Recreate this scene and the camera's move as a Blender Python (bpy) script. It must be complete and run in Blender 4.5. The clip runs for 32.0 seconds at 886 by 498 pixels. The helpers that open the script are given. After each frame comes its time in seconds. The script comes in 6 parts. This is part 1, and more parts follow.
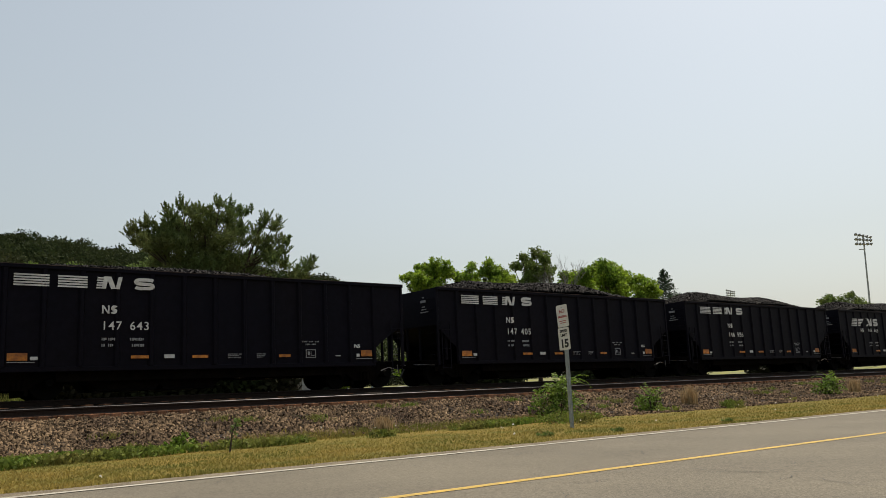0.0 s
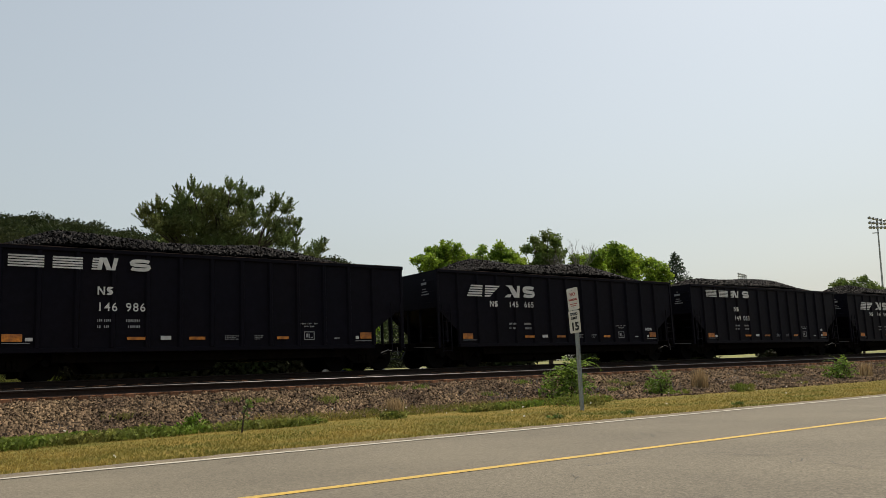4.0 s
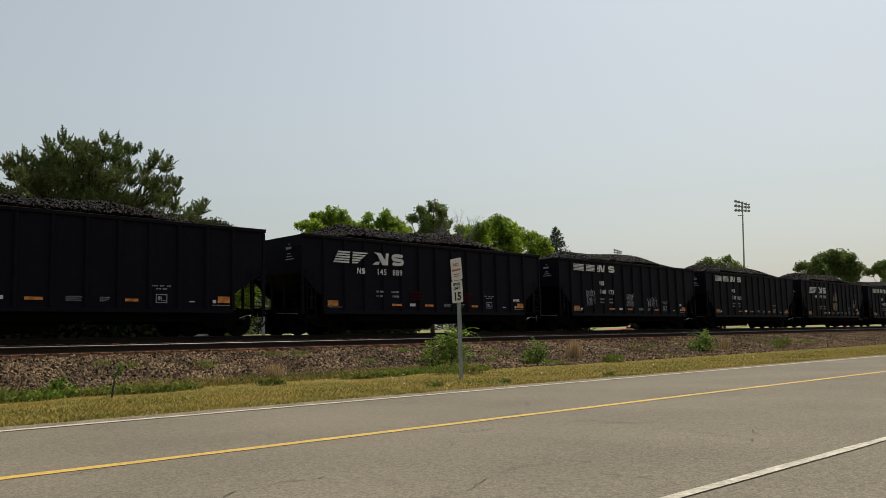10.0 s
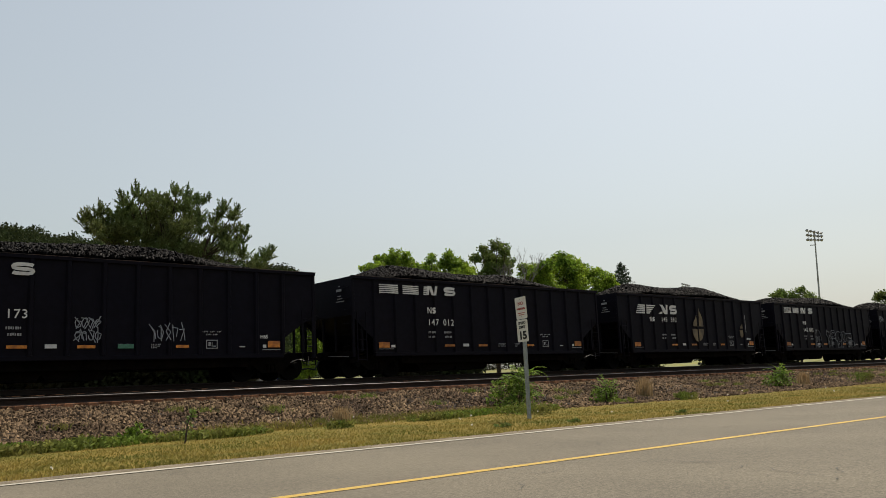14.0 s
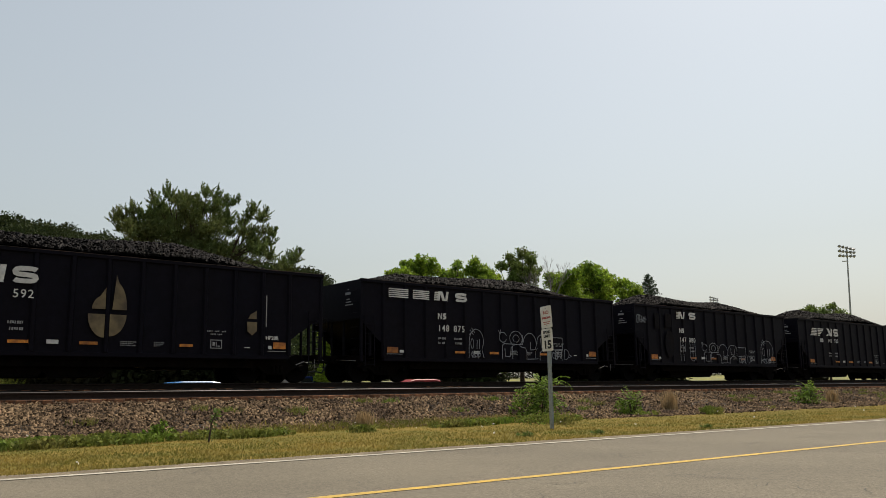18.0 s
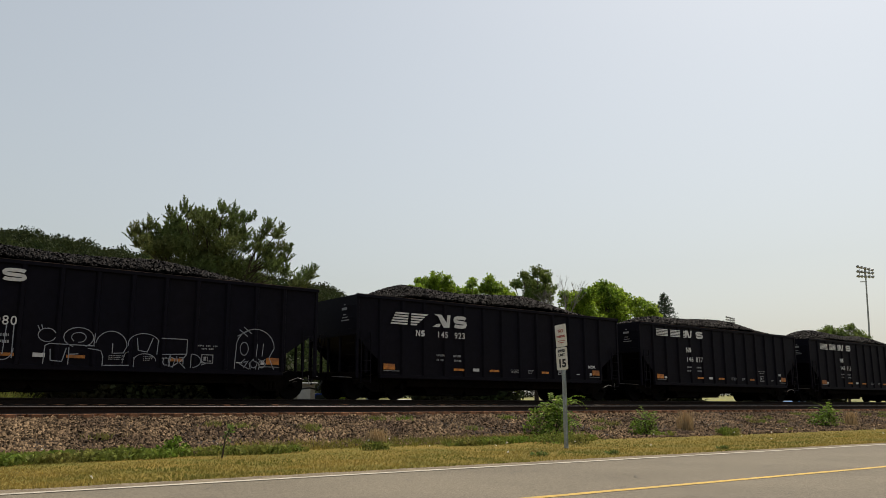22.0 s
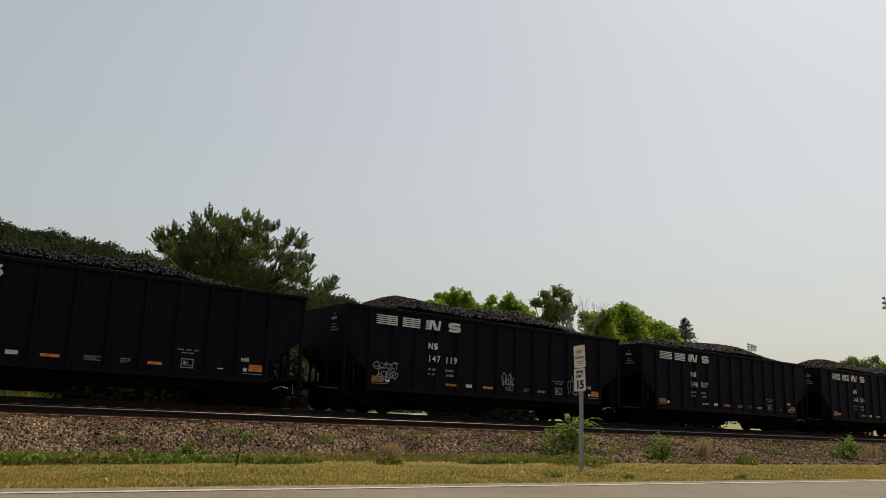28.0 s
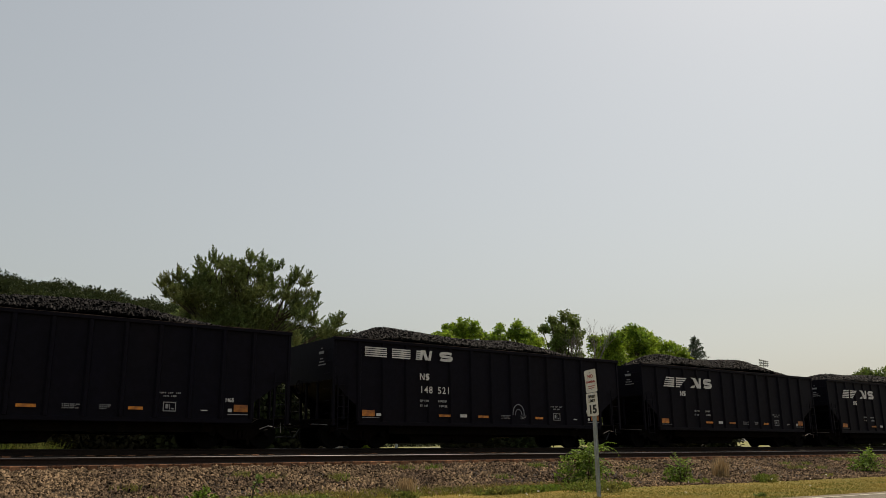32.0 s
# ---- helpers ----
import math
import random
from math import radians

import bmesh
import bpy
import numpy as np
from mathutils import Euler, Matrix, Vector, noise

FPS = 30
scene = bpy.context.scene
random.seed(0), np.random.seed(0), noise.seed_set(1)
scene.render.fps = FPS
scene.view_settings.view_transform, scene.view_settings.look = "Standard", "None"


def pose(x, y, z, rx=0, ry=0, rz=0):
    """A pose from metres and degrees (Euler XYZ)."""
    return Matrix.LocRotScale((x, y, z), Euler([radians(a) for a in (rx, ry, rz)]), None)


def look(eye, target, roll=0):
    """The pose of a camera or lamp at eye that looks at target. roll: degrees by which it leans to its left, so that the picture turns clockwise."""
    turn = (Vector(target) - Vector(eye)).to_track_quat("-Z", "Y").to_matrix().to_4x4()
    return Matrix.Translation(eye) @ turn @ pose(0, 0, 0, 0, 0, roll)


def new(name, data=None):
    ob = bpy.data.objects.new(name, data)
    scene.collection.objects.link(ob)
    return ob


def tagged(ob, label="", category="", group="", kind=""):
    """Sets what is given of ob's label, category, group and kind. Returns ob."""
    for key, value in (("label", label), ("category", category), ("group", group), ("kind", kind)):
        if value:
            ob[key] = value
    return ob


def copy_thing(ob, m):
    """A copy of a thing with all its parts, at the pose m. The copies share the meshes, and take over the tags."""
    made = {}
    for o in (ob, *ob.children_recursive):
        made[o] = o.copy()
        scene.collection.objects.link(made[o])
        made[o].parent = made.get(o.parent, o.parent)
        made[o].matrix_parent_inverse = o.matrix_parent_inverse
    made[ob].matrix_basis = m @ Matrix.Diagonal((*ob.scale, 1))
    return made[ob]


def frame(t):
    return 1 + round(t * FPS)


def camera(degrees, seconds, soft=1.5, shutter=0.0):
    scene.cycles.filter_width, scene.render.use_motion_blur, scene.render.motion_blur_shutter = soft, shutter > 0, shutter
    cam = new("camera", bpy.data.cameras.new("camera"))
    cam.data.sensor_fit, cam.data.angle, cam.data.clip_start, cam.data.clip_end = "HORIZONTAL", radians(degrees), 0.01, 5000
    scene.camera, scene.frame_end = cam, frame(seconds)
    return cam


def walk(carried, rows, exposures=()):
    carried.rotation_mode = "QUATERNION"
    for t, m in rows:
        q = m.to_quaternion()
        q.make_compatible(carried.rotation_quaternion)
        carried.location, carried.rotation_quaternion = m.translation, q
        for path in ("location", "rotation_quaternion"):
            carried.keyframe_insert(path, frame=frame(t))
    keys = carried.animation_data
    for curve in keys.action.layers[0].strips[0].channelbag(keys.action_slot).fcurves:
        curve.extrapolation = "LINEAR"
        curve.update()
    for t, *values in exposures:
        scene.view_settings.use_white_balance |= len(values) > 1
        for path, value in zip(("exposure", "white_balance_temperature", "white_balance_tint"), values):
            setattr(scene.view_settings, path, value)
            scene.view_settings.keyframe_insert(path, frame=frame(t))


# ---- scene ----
# The eye stands on the near verge; x runs along the railway, y across the road to it, z is up from the road.
EYE = (0.0, 0.0, 0.803)
cam = camera(56.33, 32.0, soft=0.8)
# seconds, yaw, pitch, roll in degrees
PATH = [
    (0, -38.99, 10.04, -2.75), (0.5, -38.73, 9.50, -3.63), (1, -39.75, 8.64, -2.51), (1.5, -39.49, 8.28, -2.05),
    (2, -40.74, 9.08, -2.68), (2.5, -39.69, 9.72, -3.22), (4.5, -38.15, 8.53, -2.34), (5, -41.35, 7.88, -2.04),
    (5.5, -43.49, 7.97, -2.47), (6, -44.11, 8.41, -2.06), (6.5, -41.93, 8.26, -2.01), (7, -41.67, 8.20, -1.90),
    (7.5, -41.49, 8.16, -1.88), (8, -41.42, 8.68, -1.52), (8.5, -42.33, 9.23, 0.30), (9, -47.64, 9.86, -0.79),
    (9.5, -46.50, 6.54, -1.69), (10, -46.08, 6.41, -1.51), (10.5, -45.45, 6.60, -1.53), (11, -44.10, 6.76, -1.08),
    (11.5, -41.97, 8.35, -2.66), (12, -40.62, 7.55, -0.59), (12.5, -41.37, 6.98, -1.58), (13, -41.17, 7.85, -1.30),
    (13.5, -40.91, 7.86, -1.68), (14, -41.77, 9.32, -2.60), (14.5, -44.06, 8.34, -2.63), (16.5, -42.95, 9.92, -2.02),
    (17, -40.81, 10.06, -1.41), (17.5, -40.52, 10.12, -1.22), (18, -39.93, 9.83, -0.88), (18.5, -38.67, 9.61, -0.90),
    (19, -37.99, 9.25, -1.21), (19.5, -38.40, 9.73, -0.99), (20, -39.55, 9.92, -0.60), (20.5, -38.61, 10.27, -0.29),
    (21, -38.79, 10.20, -0.07), (21.5, -38.87, 10.76, -0.21), (22, -38.90, 11.05, -0.29), (22.5, -39.60, 11.10, -0.43),
    (23, -40.51, 11.35, -0.55), (23.5, -42.76, 11.62, -0.48), (24, -44.66, 12.15, -0.68), (24.5, -42.92, 12.17, -0.47),
    (25, -39.18, 11.97, 0.13), (25.5, -37.64, 12.11, 0.73), (27.5, -34.38, 11.02, 0.09), (28, -37.38, 12.12, 2.06),
    (28.5, -46.87, 12.16, -0.52), (29, -47.77, 11.18, -0.79), (29.5, -46.11, 11.27, -0.22), (30, -43.91, 11.49, -1.13),
    (30.5, -42.88, 12.12, -1.13), (31, -41.97, 12.57, -0.52), (31.5, -40.86, 12.12, -0.17), (32, -37.05, 14.25, -0.75),
]


def aim(yaw, pitch, roll):
    """The pose of the held camera, from its yaw, pitch and roll."""
    a, b = radians(yaw), radians(pitch)
    ahead = Vector((-math.sin(a) * math.cos(b), math.cos(a) * math.cos(b), math.sin(b)))
    return look(EYE, Vector(EYE) + ahead, roll)


walk(cam, [(t, aim(a, b, c)) for t, a, b, c in PATH], exposures=[(0.0, 0.27, 6520, 11), (8.2, 0.26, 6540, 11), (9.0, 0.12, 6540, 11), (12.0, 0.10, 6540, 11), (13.0, 0.26, 6540, 11), (21.0, 0.26, 6650, 12), (23.2, 0.23, 6750, 13), (24.0, 0.08, 6850, 13), (25.5, 0.08, 6900, 13), (29.0, 0.14, 6900, 13), (32.0, 0.09, 6980, 13)])

# ---- light ----
SUN_EL, SUN_AZ = 58.0, 76.0          # height, and turn from +y towards +x
world = bpy.data.worlds.new("world")
scene.world = world
world.use_nodes = True
wn, wl = world.node_tree.nodes, world.node_tree.links
sky = wn.new("ShaderNodeTexSky")
sky.sky_type, sky.sun_disc = "NISHITA", False
sky.sun_elevation, sky.sun_rotation = radians(SUN_EL), radians(SUN_AZ)
sky.air_density, sky.dust_density, sky.ozone_density, sky.altitude = 1.6, 2.6, 2.8, 0.0
hs = wn.new("ShaderNodeHueSaturation")
hs.inputs["Saturation"].default_value = 0.52
wl.new(sky.outputs[0], hs.inputs["Color"])
haze = wn.new("ShaderNodeMix")
haze.data_type = "RGBA"
haze.inputs[0].default_value = 0.20
haze.inputs[7].default_value = (5.95, 7.05, 6.95, 1.0)
wl.new(hs.outputs[0], haze.inputs[6])
wl.new(haze.outputs[2], wn["Background"].inputs["Color"])
wn["Background"].inputs["Strength"].default_value = 0.0905

sun = new("sun", bpy.data.lights.new("sun", "SUN"))
sun.data.energy, sun.data.angle, sun.data.color = 3.5, radians(0.6), (1.0, 0.90, 0.75)
_e, _a = radians(SUN_EL), radians(SUN_AZ)
sun.matrix_world = look((0, 0, 50), Vector((0, 0, 50)) - Vector((math.sin(_a) * math.cos(_e), math.cos(_a) * math.cos(_e), math.sin(_e))))

# ---- materials ----
MATS = {}


def material(name, color, rough=0.6, metal=0.0, grain=0.0, scale=20.0, dark=None, patch=1.0, bump=0.0, bump_scale=60.0, spec=0.5, translucent=0.0, rand=0.0, island=0.0, speck=0.0, speck_scale=45.0):
    """A surface of one colour, with patches towards a second, grain, relief, and a spread from piece to piece."""
    mat = bpy.data.materials.new(name)
    mat.use_nodes = True
    nt = mat.node_tree
    nodes, links = nt.nodes, nt.links
    p = nodes["Principled BSDF"]
    p.inputs["Roughness"].default_value, p.inputs["Metallic"].default_value = rough, metal
    p.inputs["Specular IOR Level"].default_value = spec
    rgb = nodes.new("ShaderNodeRGB")
    rgb.outputs[0].default_value = (*color, 1)
    out = rgb.outputs[0]
    coord = nodes.new("ShaderNodeTexCoord").outputs["Object"]

    def mix(kind, fac, a, b):
        n = nodes.new("ShaderNodeMix")
        n.data_type, n.blend_type = "RGBA", kind
        if isinstance(fac, float):
            n.inputs[0].default_value = fac
        else:
            links.new(fac, n.inputs[0])
        for k, v in ((6, a), (7, b)):
            if isinstance(v, tuple):
                n.inputs[k].default_value = (*v, 1)
            else:
                links.new(v, n.inputs[k])
        return n.outputs[2]

    def tex(s, detail=4.0, lo=0.35, hi=0.65):
        n = nodes.new("ShaderNodeTexNoise")
        n.inputs["Scale"].default_value, n.inputs["Detail"].default_value = s, detail
        links.new(coord, n.inputs["Vector"])
        r = nodes.new("ShaderNodeMapRange")
        r.inputs[1].default_value, r.inputs[2].default_value = lo, hi
        links.new(n.outputs["Fac"], r.inputs[0])
        return r.outputs[0]

    if dark:
        out = mix("MIX", tex(patch), out, tuple(dark))
    if grain:
        g = tex(scale, 6.0, 0.3, 0.7)
        s = nodes.new("ShaderNodeMapRange")
        s.inputs[3].default_value, s.inputs[4].default_value = 1 - grain, 1 + grain
        links.new(g, s.inputs[0])
        v = nodes.new("ShaderNodeHueSaturation")
        links.new(s.outputs[0], v.inputs["Value"])
        links.new(out, v.inputs["Color"])
        out = v.outputs[0]
    if speck:
        # single grains of stone, some pale, some dark
        n = nodes.new("ShaderNodeTexVoronoi")
        n.inputs["Scale"].default_value = speck_scale
        links.new(coord, n.inputs["Vector"])
        sep = nodes.new("ShaderNodeSeparateColor")
        links.new(n.outputs["Color"], sep.inputs[0])
        r = nodes.new("ShaderNodeMapRange")
        r.inputs[3].default_value, r.inputs[4].default_value = 1 - speck, 1 + speck
        links.new(sep.outputs[0], r.inputs[0])
        v = nodes.new("ShaderNodeHueSaturation")
        links.new(r.outputs[0], v.inputs["Value"])
        links.new(out, v.inputs["Color"])
        out = v.outputs[0]
    for amount, node, socket in ((rand, "ShaderNodeObjectInfo", "Random"), (island, "ShaderNodeNewGeometry", "Random Per Island")):
        if amount:
            o = nodes.new(node)
            s = nodes.new("ShaderNodeMapRange")
            s.inputs[3].default_value, s.inputs[4].default_value = 1 - amount, 1 + amount
            links.new(o.outputs[socket], s.inputs[0])
            v = nodes.new("ShaderNodeHueSaturation")
            links.new(s.outputs[0], v.inputs["Value"])
            links.new(out, v.inputs["Color"])
            out = v.outputs[0]
    links.new(out, p.inputs["Base Color"])
    if bump:
        n = nodes.new("ShaderNodeTexNoise")
        n.inputs["Scale"].default_value, n.inputs["Detail"].default_value = bump_scale, 5.0
        links.new(coord, n.inputs["Vector"])
        b = nodes.new("ShaderNodeBump")
        b.inputs["Strength"].default_value, b.inputs["Distance"].default_value = bump, 0.02
        links.new(n.outputs["Fac"], b.inputs["Height"])
        links.new(b.outputs[0], p.inputs["Normal"])
    if translucent:
        t = nodes.new("ShaderNodeBsdfTranslucent")
        links.new(out, t.inputs["Color"])
        m = nodes.new("ShaderNodeMixShader")
        m.inputs[0].default_value = translucent
        links.new(p.outputs[0], m.inputs[1])
        links.new(t.outputs[0], m.inputs[2])
        links.new(m.outputs[0], nodes["Material Output"].inputs["Surface"])
    MATS[name] = mat
    return mat


M_ASPHALT = material("asphalt", (0.172, 0.150, 0.110), 0.9, grain=0.30, scale=95, dark=(0.142, 0.124, 0.092), patch=0.45, spec=0.2, speck=0.26, speck_scale=60)
M_CRACK = material("crack_filler", (0.09, 0.087, 0.08), 0.9, spec=0.2)
M_SHOULDER = material("gravel_shoulder", (0.24, 0.20, 0.14), 0.95, grain=0.5, scale=35, dark=(0.15, 0.125, 0.09), patch=3.0, bump=0.8, bump_scale=60, spec=0.1)
M_FADED_RED = material("faded_red_stencil", (0.034, 0.003, 0.006), 0.8, grain=0.4, scale=9, spec=0.05)
M_WHITE_LINE = material("white_line", (0.49, 0.45, 0.36), 0.85, grain=0.35, scale=25, dark=(0.33, 0.30, 0.24), patch=4.0)
M_YELLOW_LINE = material("yellow_line", (0.54, 0.34, 0.045), 0.8, grain=0.25, scale=25, dark=(0.40, 0.27, 0.06), patch=3.0)
M_SOIL = material("verge_soil", (0.225, 0.158, 0.038), 0.95, grain=0.3, scale=14, dark=(0.13, 0.12, 0.026), patch=0.9, bump=0.5, bump_scale=40, spec=0.1)
M_LOT = material("lot_asphalt", (0.16, 0.155, 0.15), 0.9, grain=0.2, scale=12, spec=0.2)
# far darker than the stones: shade in the gaps between them, put into the colour
M_BALLAST_GAP_SHADE = material("ballast_bed", (0.022, 0.016, 0.012), 0.95, grain=0.5, scale=16, dark=(0.028, 0.022, 0.018), patch=2.0, bump=1.0, bump_scale=18, spec=0.2)
M_STONE = material("ballast_stone", (0.158, 0.110, 0.066), 0.95, grain=0.2, scale=20, dark=(0.066, 0.045, 0.030), patch=0.9, island=0.9, spec=0.1)
M_TIE = material("tie_wood", (0.34, 0.15, 0.07), 0.9, grain=0.35, scale=18, dark=(0.09, 0.06, 0.045), patch=3.0, rand=0.35, bump=0.4, bump_scale=30, spec=0.2)
M_RAIL = material("rail_steel", (0.022, 0.015, 0.012), 0.85, grain=0.25, scale=20, spec=0.12)
M_RAIL_TOP = material("rail_head", (0.045, 0.042, 0.042), 0.45, metal=1.0, grain=0.1, scale=8)
M_CAR = material("car_paint", (0.0042, 0.0037, 0.0078), 0.6, grain=0.25, scale=6, dark=(0.0055, 0.0044, 0.0074), patch=0.5, bump=0.12, bump_scale=5, spec=0.07, rand=0.0)
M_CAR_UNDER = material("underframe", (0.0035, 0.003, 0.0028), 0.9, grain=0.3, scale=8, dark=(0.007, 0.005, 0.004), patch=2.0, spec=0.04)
M_RIM = material("worn_top_chord", (0.11, 0.075, 0.065), 0.75, grain=0.3, scale=7, dark=(0.010, 0.008, 0.008), patch=1.2, spec=0.25)
M_LETTER = material("white_lettering", (0.66, 0.65, 0.62), 0.6, grain=0.15, scale=9, dark=(0.5, 0.49, 0.47), patch=1.5)
M_LETTER_DIM = material("dim_lettering", (0.26, 0.26, 0.26), 0.7, grain=0.2, scale=20)
M_ORANGE = material("orange_reflector", (0.58, 0.20, 0.015), 0.6, grain=0.35, scale=12, dark=(0.26, 0.08, 0.015), patch=3.5, rand=0.35)
M_GRAFFITI = material("white_spray", (0.27, 0.285, 0.31), 0.7, grain=0.25, scale=12)
M_GRAFFITI_TAN = material("tan_spray", (0.17, 0.125, 0.06), 0.7, grain=0.3, scale=5, dark=(0.07, 0.05, 0.03), patch=1.5)
M_PATCH = material("brown_overpaint", (0.007, 0.005, 0.0055), 0.8, grain=0.4, scale=6, dark=(0.006, 0.005, 0.007), patch=1.6, spec=0.1)
M_GRAFFITI_GREEN = material("green_spray", (0.05, 0.16, 0.10), 0.7, grain=0.25, scale=12)
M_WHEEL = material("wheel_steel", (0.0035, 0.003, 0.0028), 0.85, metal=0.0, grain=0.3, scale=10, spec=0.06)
M_BRIGHT = material("bright_steel", (0.24, 0.23, 0.22), 0.5, metal=0.6, grain=0.3, scale=14)
M_COAL = material("coal", (0.0038, 0.0035, 0.0042), 0.55, grain=0.3, scale=20, island=0.6, spec=0.05)
M_COAL_DUST = material("coal_dust", (0.004, 0.0036, 0.004), 0.95, grain=0.5, scale=25, bump=1.0, bump_scale=18, spec=0.03)
M_POST = material("galvanised_post", (0.33, 0.36, 0.37), 0.5, metal=0.4, grain=0.2, scale=15)
M_PLATE = material("sign_white", (0.70, 0.68, 0.64), 0.5, grain=0.08, scale=10, dark=(0.66, 0.62, 0.55), patch=6.0)
M_RED = material("sign_red", (0.36, 0.07, 0.06), 0.5)
M_BLACK = material("sign_black", (0.015, 0.015, 0.015), 0.5)
M_BARK = material("bark", (0.075, 0.055, 0.04), 0.95, grain=0.4, scale=9, dark=(0.05, 0.04, 0.032), patch=2.0, bump=0.6, bump_scale=20, spec=0.15)
M_TWIG = material("bare_twigs", (0.20, 0.18, 0.16), 0.9, grain=0.3, scale=9)
M_NEEDLE = material("pine_needles", (0.135, 0.20, 0.062), 0.7, island=0.4, dark=(0.145, 0.16, 0.05), patch=0.35, translucent=0.4, spec=0.25)
M_SPRUCE = material("spruce_needles", (0.065, 0.095, 0.055), 0.7, island=0.4, translucent=0.3, spec=0.25)
M_LEAF = material("leaves_bright", (0.28, 0.385, 0.038), 0.5, island=0.6, dark=(0.12, 0.205, 0.024), patch=0.5, translucent=0.5, spec=0.2)
M_LEAF_DARK = material("leaves_dark", (0.115, 0.185, 0.038), 0.6, island=0.5, dark=(0.125, 0.155, 0.042), patch=0.3, translucent=0.45, spec=0.25)
M_WOODS = material("wooded_hill_leaves", (0.034, 0.052, 0.018), 0.8, island=0.25, dark=(0.040, 0.046, 0.018), patch=0.02, translucent=0.3, spec=0.1)
M_HILL = material("hill_ground", (0.05, 0.065, 0.025), 0.95, grain=0.4, scale=0.2, spec=0.1)
M_DRY = material("dry_grass", (0.285, 0.212, 0.056), 0.85, island=0.3, dark=(0.125, 0.132, 0.027), patch=0.6, translucent=0.4, spec=0.2)
M_WEED = material("weed_grass", (0.12, 0.185, 0.028), 0.75, island=0.5, dark=(0.19, 0.18, 0.05), patch=0.9, translucent=0.35, spec=0.1)
M_BUSH = material("bush_leaves", (0.11, 0.19, 0.022), 0.6, island=0.8, dark=(0.17, 0.23, 0.045), patch=2.5, translucent=0.4, spec=0.1)
M_STRAW = material("straw", (0.42, 0.30, 0.16), 0.85, island=0.35, translucent=0.25, spec=0.2)
M_FLOWER = material("white_petals", (0.75, 0.74, 0.70), 0.7, translucent=0.3)
# leaves near black: the shade beneath the trees is in the colour
M_SHADE = material("undergrowth_shade", (0.016, 0.024, 0.007), 0.8, island=0.5, dark=(0.02, 0.018, 0.009), patch=0.3, spec=0.1)
M_LAWN = material("lawn", (0.17, 0.175, 0.10), 0.9, grain=0.3, scale=4, dark=(0.24, 0.23, 0.06), patch=0.3, spec=0.1)
M_SHED = material("grey_shed_wall", (0.19, 0.18, 0.155), 0.9, grain=0.2, scale=4, spec=0.2)
M_DRIVE = material("pale_driveway", (0.42, 0.39, 0.34), 0.9, grain=0.15, scale=5, spec=0.2)
M_MAST = material("mast_steel", (0.32, 0.33, 0.33), 0.55, metal=0.5, grain=0.1, scale=2)
M_LAMP = material("floodlight_housing", (0.30, 0.30, 0.31), 0.4, metal=0.4)
M_LAMPGLASS = material("floodlight_glass", (0.5, 0.5, 0.52), 0.15)

# ---- mesh helpers ----


def mesh_from(name, verts, faces, mat, smooth=False):
    me = bpy.data.meshes.new(name)
    me.from_pydata(verts, [], faces)
    me.materials.append(mat)
    if smooth:
        me.polygons.foreach_set("use_smooth", [True] * len(me.polygons))
    me.update()
    return me


def bm_mesh(name, bm, mat):
    me = bpy.data.meshes.new(name)
    bm.to_mesh(me)
    bm.free()
    me.materials.append(mat)
    return me


def part(name, bm, mat, parent=None, label="", smooth=False):
    """Links a bmesh (or a ready mesh) as one mesh object under a thing or a part."""
    me = bm if isinstance(bm, bpy.types.Mesh) else bm_mesh(name, bm, mat)
    if smooth:
        me.polygons.foreach_set("use_smooth", [True] * len(me.polygons))
    ob = new(name, me)
    ob.parent = parent
    if label:
        tagged(ob, label)
    return ob


def add_box(bm, x0, x1, y0, y1, z0, z1, bevel=0.0):
    """A box with its six sides, edges eased where bevel is given."""
    made = bmesh.ops.create_cube(bm, size=1.0, matrix=Matrix.Translation(((x0 + x1) / 2, (y0 + y1) / 2, (z0 + z1) / 2)) @ Matrix.Diagonal((x1 - x0, y1 - y0, z1 - z0, 1)))
    if bevel:
        edges = list({e for v in made["verts"] for e in v.link_edges})
        bmesh.ops.bevel(bm, geom=edges, offset=bevel, segments=1, affect="EDGES")
    return bm


def add_tube(bm, a, b, r, sides=8, r2=None):
    """A tapered bar from a to b."""
    a, b = Vector(a), Vector(b)
    d = b - a
    m = Matrix.Translation((a + b) / 2) @ d.to_track_quat("Z", "Y").to_matrix().to_4x4()
    bmesh.ops.create_cone(bm, cap_ends=True, segments=sides, radius1=r, radius2=r if r2 is None else r2, depth=d.length, matrix=m)
    return bm


def add_prism(bm, outline, y0, y1):
    """An outline in x and z drawn out from y0 to y1."""
    n = len(outline)
    a = [bm.verts.new((x, y0, z)) for x, z in outline]
    b = [bm.verts.new((x, y1, z)) for x, z in outline]
    bm.faces.new(a)
    bm.faces.new(b[::-1])
    for i in range(n):
        bm.faces.new((a[i], b[i], b[(i + 1) % n], a[(i + 1) % n]))
    bmesh.ops.recalc_face_normals(bm, faces=bm.faces)
    return bm


def box(*size, bevel=0.0):
    return add_box(bmesh.new(), *size, bevel=bevel)


def thing(name, m, label, category, group="", kind=""):
    """An Empty at the base of a thing."""
    ob = new(name)
    ob.empty_display_size = 0.3
    ob.matrix_basis = m
    return tagged(ob, label, category, group, kind)


